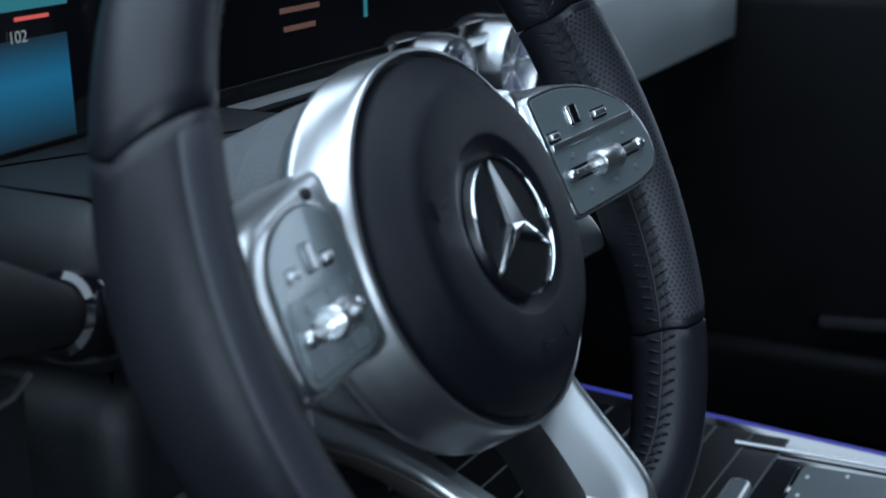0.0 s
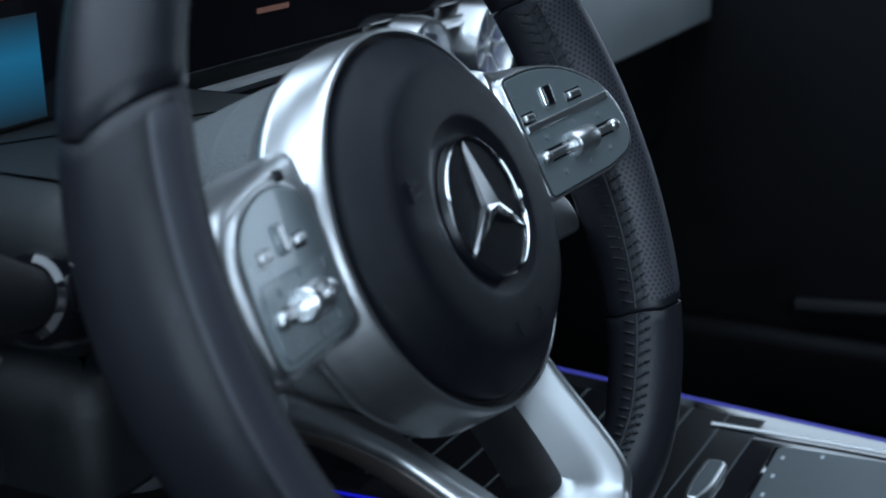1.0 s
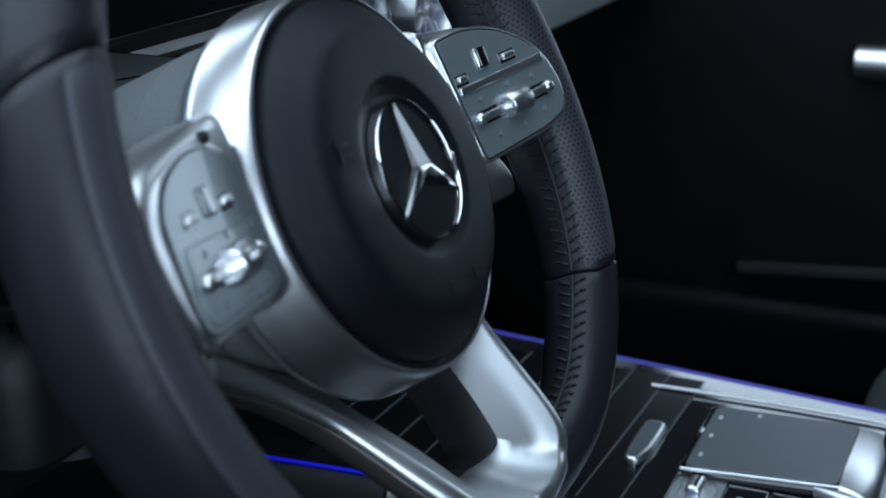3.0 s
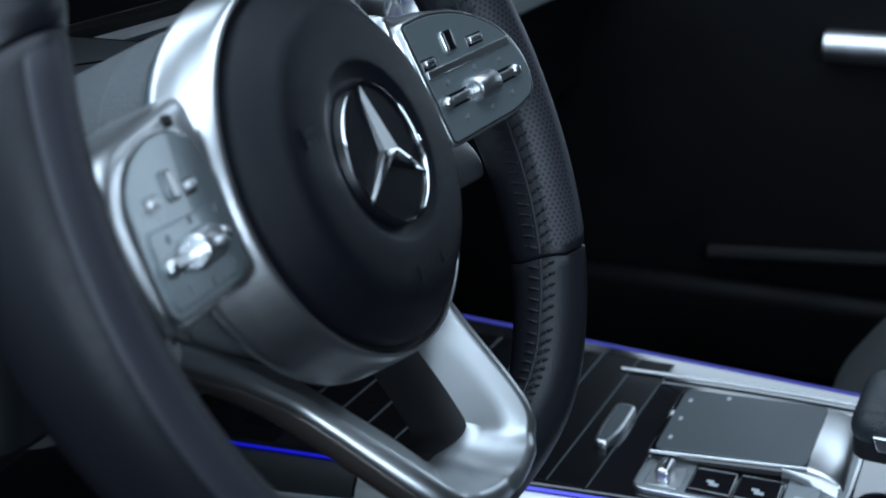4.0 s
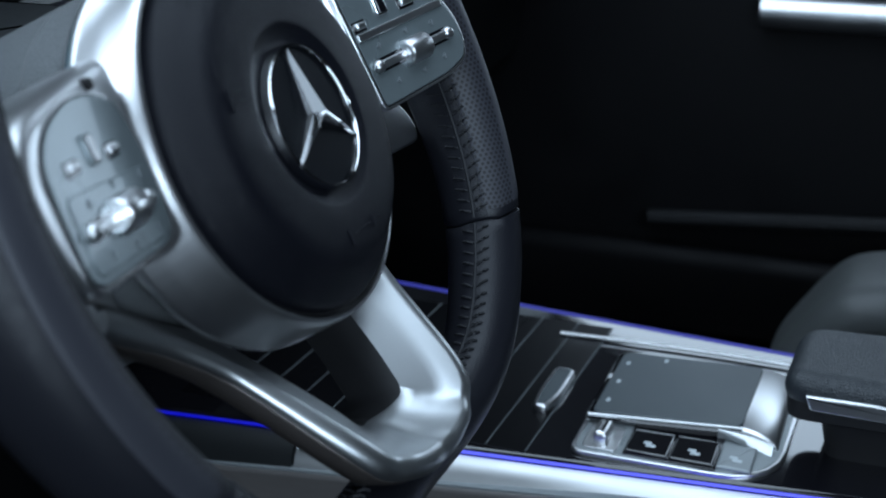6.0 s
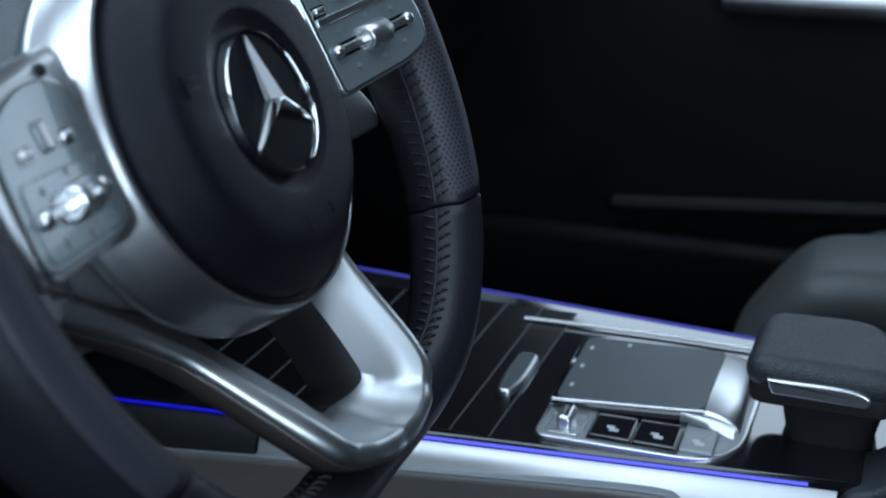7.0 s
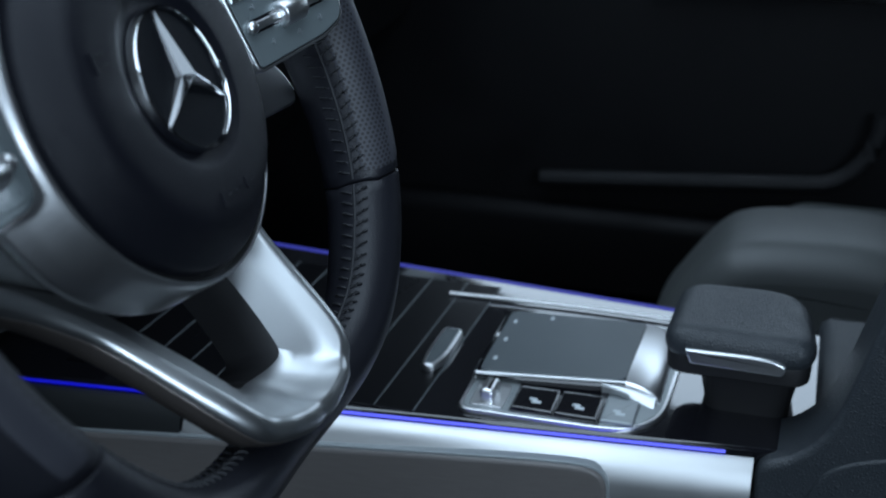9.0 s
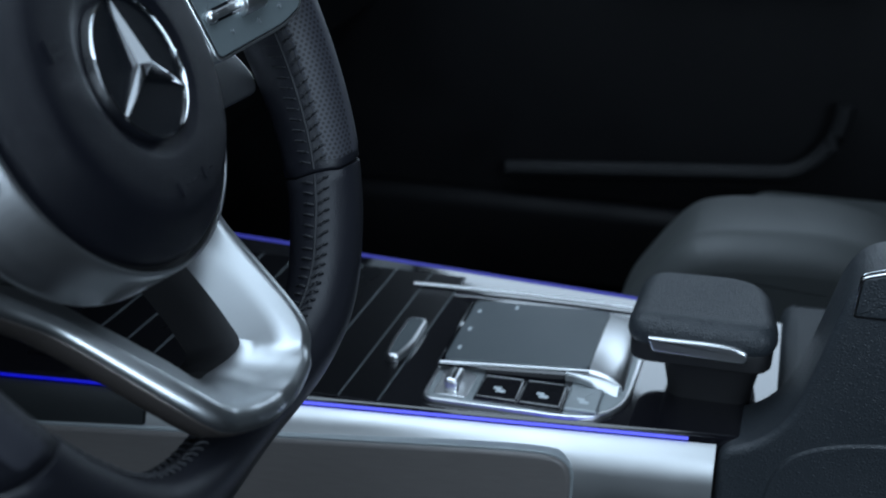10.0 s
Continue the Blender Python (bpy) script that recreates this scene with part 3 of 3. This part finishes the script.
# grey panel let into the near side
q = round_poly([(0.30, 0.4085), (-0.110, 0.4285), (-0.143, 0.4265), (-0.141, 0.372), (0.30, 0.350)], [0.001, 0.04, 0.018, 0.012, 0.001], 6)
mp = Matrix(((-0.095, 0, -1, 0.2205), (1, 0, 0, 0), (0, 1, 0, 0), (0, 0, 0, 1)))
part("side_panel", slab(q, -0.006, 0.0035, 0.0025, 4, m=mp), wood_grey, console, "dark grey open-pore side panel")
# edge highlight drawn as a lighter strip round the panel
part("panel_highlight", slab(inset(q, -0.0016), -0.006, 0.0010, 0.0005, 2, m=mp), trim_grey, console, "thin light strip for the highlight on the panel's edge")
# roller cover: black slats with thin joints, and a silver pull
JOINTS = (0.2345, 0.207, 0.1795, 0.1520, 0.1245, 0.0965, 0.0685, 0.0405, 0.0120, -0.0145)
for y1, y0 in zip(JOINTS, JOINTS[1:]):
    q = [(0.246, y0 + 0.0005), (0.447, y0 - 0.0065), (0.447, y1 - 0.0075), (0.246, y1 - 0.0005)]
    part("cover_slat", slab(round_poly(q, 0.0006, 2), TOP - 0.001, TOP + 0.0009, 0.0005, 2), slat_black, console, "black roller cover slat")
for y in JOINTS[1:]:
    part("cover_joint", tube([(0.248 + 0.20 * i / 10, y - 0.007 * i / 10, TOP + 0.0006) for i in range(11)], 0.00035, 6), mark_grey, console, "thin grey joint of roller cover")
mpull = Matrix.Translation((0.332, -0.0075, TOP)) @ Matrix.Rotation(radians(-2), 4, "Z") @ Matrix.Scale(0.8, 4)
pts = round_poly([(-0.040, -0.0075), (-0.015, -0.0125), (0.036, -0.0105), (0.036, 0.0085), (-0.010, 0.0085), (-0.040, 0.0045)], [0.006, 0.02, 0.008, 0.008, 0.02, 0.006], 6)
pull = part("cover_pull", slab(pts, 0, 0.0075, 0.0028, 5, m=mpull), satin_silver, console, "silver pull of the roller cover")
part("pull_inlay", slab(inset(pts, 0.0034), 0.006, 0.0079, 0.0006, 2, m=mpull), touch_grey, pull, "glossy blue-grey inlay")

# raised silver rail along the far side of the lid
part("far_rail", tube([(0.4215 + 0.004 * math.sin(i / 16 * math.pi), 0.012 - 0.21 * i / 16, TOP + 0.0026) for i in range(17)], 0.0019, 10, flat=0.8), satin_silver, console, "slim satin silver rail")

# touchpad unit
pad_base = thing("touchpad_unit", "dark grey touchpad in a chrome surround on the console", "touchpad")
base = round_poly([(0.2560, -0.0400), (0.2580, -0.1680), (0.400, -0.172), (0.400, -0.040)], [0.010, 0.042, 0.006, 0.006], 10)
part("surround", slab(base, TOP, TOP + 0.0030, 0.0012, 4), satin_silver, pad_base, "thin satin silver surround")
part("key_bed", slab(inset(base, 0.0028), TOP + 0.001, TOP + 0.0034, 0.0004, 2), trim_grey, pad_base, "silver-grey key bed")
# body under the pad, and a rounded silver palm end behind it
rings = []
for y, zt, x0, x1 in ((-0.0405, 0.4455, 0.2945, 0.390), (-0.0425, 0.4475, 0.2930, 0.392), (-0.141, 0.4500, 0.3005, 0.394)):
    rings.append([(x0 + 0.001, y, TOP + 0.004), (x0, y, zt - 0.003), (x0 + 0.0015, y, zt - 0.001), (x0 + 0.004, y, zt), (x1 - 0.004, y, zt), (x1, y, zt - 0.002), (x1 + 0.002, y, TOP + 0.004)])
part("pad_body", loft(rings), gloss_black, pad_base, "gloss black pad body", smooth=40)
rings = []
for k in range(13):
    a = radians(90 * k / 12)
    y, zt = -0.1405 - 0.0235 * math.sin(a), 0.4425 + 0.0085 * math.cos(a)
    x0, x1 = 0.3005 - 0.004 * math.sin(a), 0.394 - 0.002 * math.sin(a)
    rings.append([(x0, y, TOP + 0.003), (x0, y, zt - 0.0022), (x0 + 0.0015, y, zt - 0.0006), (x0 + 0.004, y, zt), (x1 - 0.004, y, zt), (x1, y, zt - 0.002), (x1 + 0.002, y, TOP + 0.003)])
part("palm_end", loft(rings), satin_silver, pad_base, "rounded satin silver palm end", smooth=50)
padq = round_poly([(0.2950, -0.0450), (0.3030, -0.1400), (0.3900, -0.1420), (0.3880, -0.0450)], [0.006, 0.005, 0.006, 0.008], 5)
part("touch_surface", slab(padq, 0, 0.0022, 0.0008, 3, m=Matrix.Translation((0, 0, 0.4462)) @ Matrix(((1, 0, 0, 0), (0, 1, 0, 0), (0, -0.026, 1, 0), (0, 0, 0, 1)))), touch_grey, pad_base, "matt dark grey touch surface")
for x, y in ((0.3125, -0.0515), (0.341, -0.0515), (0.370, -0.0515), (0.381, -0.076)):
    bm = box(x - 0.0025, x + 0.0025, y - 0.0012, y + 0.0012, 0.4475, 0.44995 + (-0.026) * (y + 0.05), 0.0002)
    part("pad_symbol", bm, mark_white, pad_base, "small white printed symbol")
# bright trim along the pad's near edge, swelling into a pointed wing at the palm end
part("pad_trim", tube([(0.2938 + 0.0085 * k / 12, -0.0430 - 0.098 * k / 12, 0.4470 + 0.0030 * k / 12) for k in range(13)], 0.0011, 8), satin_silver, pad_base, "bright pad edge trim")
rings = []
for k in range(15):
    t = k / 14
    y = -0.126 - 0.035 * t
    w = 0.0100 * t ** 1.6
    zt = 0.4480 - 0.0030 * t
    rings.append([(0.2995, y, zt + 0.001), (0.2990 - w * 0.5, y, zt + 0.0004), (0.2985 - w, y, zt - 0.0020 - 0.002 * t), (0.2990 - w, y, zt - 0.0036 - 0.002 * t), (0.2995, y, TOP + 0.004)])
part("palm_wing", loft(rings), dimmed_silver, pad_base, "silver wing swelling to the palm end", smooth=50)
# keys along the near edge, under the overhang of the pad
# black sheet round the keys; towards the pad it stands for recess shadow
part("key_recess_shade", box(0.2600, 0.3000, -0.131, -0.0735, TOP + 0.0030, TOP + 0.0044, 0.0003), gloss_black, pad_base, "black key surround, also standing for the recess shadow")
vol = part("volume_roller", box(0.2660, 0.2860, -0.0625, -0.0525, TOP + 0.002, TOP + 0.0125, 0.0034), satin_silver, pad_base, "ribbed silver volume roller")
part("roller_slot", box(0.2685, 0.2840, -0.0595, -0.0575, TOP + 0.010, TOP + 0.0129, 0.0004), matt_black, vol)
part("roller_well", box(0.2615, 0.2930, -0.0690, -0.0470, TOP + 0.0025, TOP + 0.0040, 0.0004, rad=0.004), satin_silver, pad_base, "bright roller well")
for k in range(3):
    part("indicator_dot", revolve([(0.0, 0.0003), (0.0007, 0.0002), (0.0008, 0.0)], 10), mark_grey, pad_base).matrix_basis = Matrix.Translation((0.272 + 0.005 * k, -0.0705, TOP + 0.0034))
for y0, y1, mat, lab in ((-0.1015, -0.0745, gloss_black, "gloss black key"), (-0.1295, -0.1022, gloss_black, "gloss black key"), (-0.1520, -0.1310, trim_grey, "silver-grey key")):
    key = part("key", box(0.2615, 0.2915, y0, y1, TOP + 0.003, TOP + 0.0064, 0.0014), mat, pad_base, lab)
    bm = bmesh.new()
    yc = (y0 + y1) / 2
    box(0.2695, 0.2730, yc - 0.004, yc + 0.002, TOP + 0.0060, TOP + 0.0066, 0.0002, bm=bm)
    box(0.2730, 0.2760, yc - 0.001, yc + 0.004, TOP + 0.0060, TOP + 0.0066, 0.0002, bm=bm)
    part("key_symbol", bm, mark_white, key, "white printed symbol")

# padded hand rest on its stalk
rest = thing("hand_rest", "padded black hand rest with silver trim above the console", "hand rest")
rp = round_poly([(0.288, -0.163), (0.370, -0.166), (0.374, -0.248), (0.287, -0.258)], [0.016, 0.02, 0.034, 0.022], 6)
part("cushion", slab(rp, 0.4770, 0.4995, 0.0110, 7, True), grained_leather, rest, "black leather cushion")
part("lower_shell", slab(inset(rp, 0.002), 0.4680, 0.4840, 0.004, 3, True), matt_black, rest, "black lower shell")
q = round_poly([(-0.1775, 0.4880), (-0.228, 0.4890), (-0.2390, 0.4845), (-0.2375, 0.4775), (-0.1810, 0.4785)], [0.001, 0.02, 0.004, 0.003, 0.002], 5)
mr = Matrix(((0, 0, -1, 0.2895), (1, 0, 0, 0), (0, 1, 0, 0), (0, 0, 0, 1)))
part("trim_strip", slab(q, -0.004, 0.0042, 0.0015, 3, m=mr), satin_silver, rest, "satin silver trim strip")
rings = []
for z, k in ((TOP, 0.0), (0.446, 0.001), (0.470, 0.006)):
    rings.append([(x, y, z) for x, y in inset(round_poly([(0.306, -0.190), (0.362, -0.190), (0.362, -0.243), (0.306, -0.243)], 0.012, 5), -k)])
part("stalk", loft(rings), matt_black, rest, "gloss black stalk")

# rear of the console with armrest
arm = thing("console_armrest", "grained black leather console armrest with a silver-framed button", "armrest")
q = round_poly([(-0.2275, 0.30), (-0.2275, 0.4340), (-0.2500, 0.4420), (-0.2680, 0.4640), (-0.2800, 0.508), (-0.2900, 0.546), (-0.306, 0.5610), (-0.75, 0.572), (-0.75, 0.30)],
               [0.001, 0.010, 0.016, 0.02, 0.03, 0.014, 0.02, 0.02, 0.001], 6)
ma = Matrix(((0, 0, -1, 0.310), (1, 0, 0, 0), (0, 1, 0, 0), (0, 0, 0, 1)))
part("body", slab(q, 0.0, 0.056, 0.005, 5, True, m=ma), grained_leather, arm, "grained black leather body", smooth=45)
part("lower_body", box(0.304, 0.462, -0.75, -0.258, 0.30, 0.445, 0.012), grained_leather, arm, "black lower body")
ms = Matrix(((0, 0, -1, 0.2545), (1, 0, 0, 0), (0, 1, 0, 0), (0, 0, 0, 1)))
fr = round_poly([(-0.2925, 0.5320), (-0.2945, 0.5570), (-0.309, 0.5620), (-0.345, 0.5630), (-0.345, 0.532)], [0.003, 0.004, 0.006, 0.004, 0.004], 4)
btn = part("button_frame", slab(fr, -0.004, 0.0012, 0.0008, 3, m=ms), chrome, arm, "thin silver button frame")
part("button_pad", slab(inset(fr, 0.0018), -0.004, 0.0018, 0.0006, 2, m=ms), grained_leather, btn, "black button pad")
rc = round_poly([(-0.2500, 0.34), (-0.2560, 0.412), (-0.2660, 0.4370), (-0.292, 0.4500), (-0.335, 0.4560), (-0.45, 0.460), (-0.45, 0.34)], [0.001, 0.02, 0.012, 0.02, 0.02, 0.01, 0.001], 6)
part("storage_flap", slab(rc, -0.004, 0.0022, 0.0020, 4, m=ms), grained_leather, arm, "black storage flap")
part("flap_gap", slab(inset(rc, -0.0012), -0.004, 0.0004, 0.0003, 2, m=ms), matt_black, arm)

# ---- passenger seat ----
seat = thing("passenger_seat", "dark leather passenger seat with raised side bolsters", "car seat")
def cushion(x0, x1, y0, y1, z0, z1, bev, rad):
    return slab(round_poly([(x0, y0), (x1, y0), (x1, y1), (x0, y1)], rad, 7), z0, z1, bev, 7, True)
part("seat_cushion", cushion(0.68, 1.00, -0.72, -0.205, 0.14, 0.345, 0.04, 0.05), seat_leather, seat, "dark leather cushion", smooth=50)
q = round_poly([(-0.112, 0.20), (-0.116, 0.350), (-0.168, 0.430), (-0.200, 0.443), (-0.290, 0.448), (-0.330, 0.440), (-0.360, 0.425), (-0.72, 0.42), (-0.72, 0.20)], [0.002, 0.03, 0.04, 0.03, 0.03, 0.03, 0.03, 0.03, 0.002], 6)
part("side_bolster", slab(q, 0.0, 0.13, 0.030, 7, True, m=Matrix(((0, 0, -1, 0.700), (1, 0, 0, 0), (0, 1, 0, 0), (0, 0, 0, 1)))), seat_leather, seat, "raised dark leather bolster", smooth=50)
part("backrest", cushion(0.53, 1.02, -0.84, -0.68, 0.30, 1.02, 0.06, 0.07), seat_leather, seat, "dark leather backrest", smooth=50)

# ---- passenger door ----
door = thing("passenger_door", "dark closed passenger door with a silver handle and pull rail", "car door")
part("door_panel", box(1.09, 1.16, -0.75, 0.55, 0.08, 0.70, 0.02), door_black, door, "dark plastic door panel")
rings = []
for i in range(33):
    t = i / 32
    y = 0.08 - 0.325 * t / 0.75
    z = 0.306 + 0.026 * t / 0.75
    if t > 0.75:
        k = (t - 0.75) / 0.25
        y = -0.245 - 0.070 * math.sin(k * math.pi / 2)
        z = 0.332 + 0.090 * (1 - math.cos(k * math.pi / 2))
    rings.append((1.066, y, z))
part("pull_rail", tube(rings, 0.011, 10), dash_plastic, door, "curved dark pull rail")
part("handle_bezel", tube([(1.078, -0.30 + 0.0265 * i, 0.567) for i in range(11)], 0.019, 14), satin_silver, door, "satin silver handle bezel")
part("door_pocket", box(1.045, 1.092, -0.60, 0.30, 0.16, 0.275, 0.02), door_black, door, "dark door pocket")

# ---- dashboard ----
dash = thing("dashboard", "black dashboard with silver trim and round silver vents", "dashboard")
rings = []
for x in (-0.40, 0.2, 0.6, 1.09):
    rings.append([(x, y, z) for y, z in ((0.62, 0.86), (0.40, 0.865), (0.27, 0.855), (0.245, 0.83), (0.245, 0.74), (0.228, 0.735), (0.225, 0.650), (0.245, 0.635), (0.26, 0.50), (0.34, 0.40), (0.62, 0.38))])
part("dash_body", loft(rings), dash_plastic, dash, "black soft-touch dash body", smooth=30)
part("trim_panel", box(0.58, 1.085, 0.206, 0.240, 0.642, 0.738, 0.008), trim_grey, dash, "light grey trim panel")
part("lower_trim", tube([(-0.34 + 0.05 * i, 0.207, 0.731) for i in range(19)], 0.0042, 8), satin_silver, dash, "slim silver trim line")
def vent(x, y, z, r):
    v = part("round_vent", revolve([(r * 0.80, -0.02), (r * 0.80, 0.004), (r * 0.86, 0.010), (r * 0.95, 0.010), (r, 0.002), (r, -0.03)], 40), satin_silver, dash, "satin silver turbine vent ring")
    v.matrix_basis = Matrix.Translation((x, y, z)) @ Matrix.Rotation(radians(90), 4, "X")
    for i in range(8):
        a = radians(45 * i)
        b = part("vane", box(r * 0.2, r * 0.80, -0.0022, 0.0022, -0.012, 0.004, 0.001, m=Matrix.Rotation(a, 4, "Z")), satin_silver, v)
    part("vent_core", revolve([(0.0, 0.008), (r * 0.16, 0.007), (r * 0.22, 0.0), (r * 0.22, -0.02)], 24), satin_silver, v)
    part("vent_glow", revolve([(r * 0.25, -0.016), (r * 0.78, -0.016)], 32), deep_blue_glow, v, "blue lit vent throat")
for x in (0.325, 0.430, 0.535):
    vent(x, 0.200, 0.708, 0.036)

screen = thing("widescreen_display", "wide black glass display showing blue instruments", "display")
ms2 = Matrix(((1, 0, 0, 0), (0, 0, -1, 0.215), (0, 1, 0, 0), (0, 0, 0, 1)))
part("glass_panel", slab(round_poly([(-0.20, 0.742), (0.52, 0.742), (0.52, 0.885), (-0.20, 0.885)], 0.008, 4), -0.012, 0.002, 0.001, 2, m=ms2), gloss_black, screen, "black glass panel")
for x0, x1, z0, z1, mat, lab in ((-0.12, -0.012, 0.741, 0.7875, screen_blue, "blue dial glow"), (-0.12, -0.010, 0.800, 0.830, screen_teal, "teal dial band"), (-0.042, -0.022, 0.7955, 0.7972, screen_red, "red pointer"),
                                 (0.158, 0.190, 0.7655, 0.7685, screen_warm, "warm text line"), (0.155, 0.195, 0.776, 0.779, screen_warm, "warm text line"), (0.2455, 0.2490, 0.764, 0.80, screen_teal, "teal bar")):
    part("screen_element", slab([(x0, z0), (x1, z0), (x1, z1), (x0, z1)], 0.0021, 0.0026, 0.0001, 1, m=ms2), mat, screen, lab)

txt = bpy.data.curves.new("reading", "FONT")
txt.body, txt.size, txt.align_x = "102", 0.0075, "CENTER"
txt.materials.append(screen_text)
reading = new("reading", txt)
reading.parent = screen
reading.matrix_world = pose(-0.042, 0.2118, 0.7865, 90, 0, 0)

# column stalk
stalk = thing("column_stalk", "black indicator stalk on the steering column", "stalk")
rings = []
for i in range(9):
    t = i / 8
    c = Vector((-0.122, 0.121, 0.703)).lerp(Vector((-0.205, 0.112, 0.736)), t)
    r = 0.0112 + 0.0085 * min(1.0, t * 1.6)
    rings.append([c + Vector((0.35 * math.sin(k), math.cos(k), 0.9 * math.sin(k))) * r for k in [2 * math.pi * j / 20 for j in range(20)]])
part("lever", loft(rings), matt_black, stalk, "black lever", smooth=50)
bm = revolve([(0.0105, 0.003), (0.0130, 0.006), (0.0160, 0.005), (0.0176, 0.001), (0.0180, -0.004), (0.0180, -0.014)], 32)
bm.transform(Matrix.Translation((-0.121, 0.1215, 0.7025)) @ Vector((-0.92, -0.1, 0.37)).to_track_quat("Z", "Y").to_matrix().to_4x4())
part("collar", bm, gloss_black, stalk, "glossy collar")
shroud = thing("column_shroud", "dark plastic steering column shroud", "shroud")
part("upper_half", box(-0.112, 0.10, 0.112, 0.24, 0.668, 0.738, 0.022), shroud_plastic, shroud, "dark upper half")
part("lower_half", box(-0.110, 0.10, 0.113, 0.24, 0.60, 0.6665, 0.022), shroud_plastic, shroud, "dark lower half")
switch = thing("light_switch_panel", "dark switch panel with a thin silver edge", "switch panel")
part("panel", box(-0.24, -0.146, 0.118, 0.150, 0.640, 0.690, 0.006), matt_black, switch)
part("edge", tube([(-0.24, 0.117, 0.680), (-0.18, 0.117, 0.681), (-0.155, 0.117, 0.684), (-0.145, 0.118, 0.689)], 0.0012, 8), satin_silver, switch, "thin silver edge")


# ---- cabin shell and studio ----
def shell_box(name, label, x0, x1, y0, y1, z0, z1, mat):
    return solo(name, box(x0, x1, y0, y1, z0, z1, 0.004), mat, label, "", kind="structure")
# unseen plate, outlined to cut the lamp's reflection on the console lid
q = [(0.62, 0.70), (0.30, 0.70), (0.205, 0.745), (0.105, 0.785), (-0.60, 1.20), (0.62, 1.20)]
solo("reflection_mask_passenger", slab(q, -0.02, 0.02, 0.004, 2, True, m=Matrix(((0, 0, 1, 1.12), (1, 0, 0, 0), (0, 1, 0, 0), (0, 0, 0, 1)))), dash_plastic, "unseen dark plate by the passenger pillar, shapes the console reflection", "pillar", kind="structure")
shell_box("floor", "dark carpeted cabin floor", -0.42, 1.16, -1.4, 0.62, -0.02, 0.06, carpet)
shell_box("wall_rear", "dark rear bulkhead of the cabin", -0.42, 1.16, -1.44, -1.40, 0.06, 1.24, headliner)
shell_box("wall_front", "dark firewall under the windscreen", -0.42, 1.16, 0.62, 0.66, -0.02, 0.86, dash_plastic)
# added out of view to keep low side light off the lower rim
shell_box("light_block_driver", "unseen dark panel added to block low light on the driver side", -0.66, -0.60, -1.4, 0.25, -0.02, 0.58, headliner)
shell_box("ceiling", "dark cabin headliner", -0.42, 1.16, -1.44, -0.24, 1.22, 1.25, headliner)
shell_box("ground", "dark studio floor", -6, 6, -6, 6, -0.34, -0.30, studio_dark)
shell_box("wall_studio_north", "dark studio wall", -6, 6, 6.0, 6.1, -0.30, 4, studio_dark)
shell_box("wall_studio_south", "dark studio wall", -6, 6, -6.1, -6, -0.30, 4, studio_dark)
shell_box("wall_studio_east", "dark studio wall", 6, 6.1, -6, 6, -0.30, 4, studio_dark)
shell_box("wall_studio_west", "dark studio wall", -6.1, -6, -6, 6, -0.30, 4, studio_dark)
shell_box("ceiling_studio", "dark studio ceiling", -6, 6, -6, 6, 4, 4.1, studio_dark)
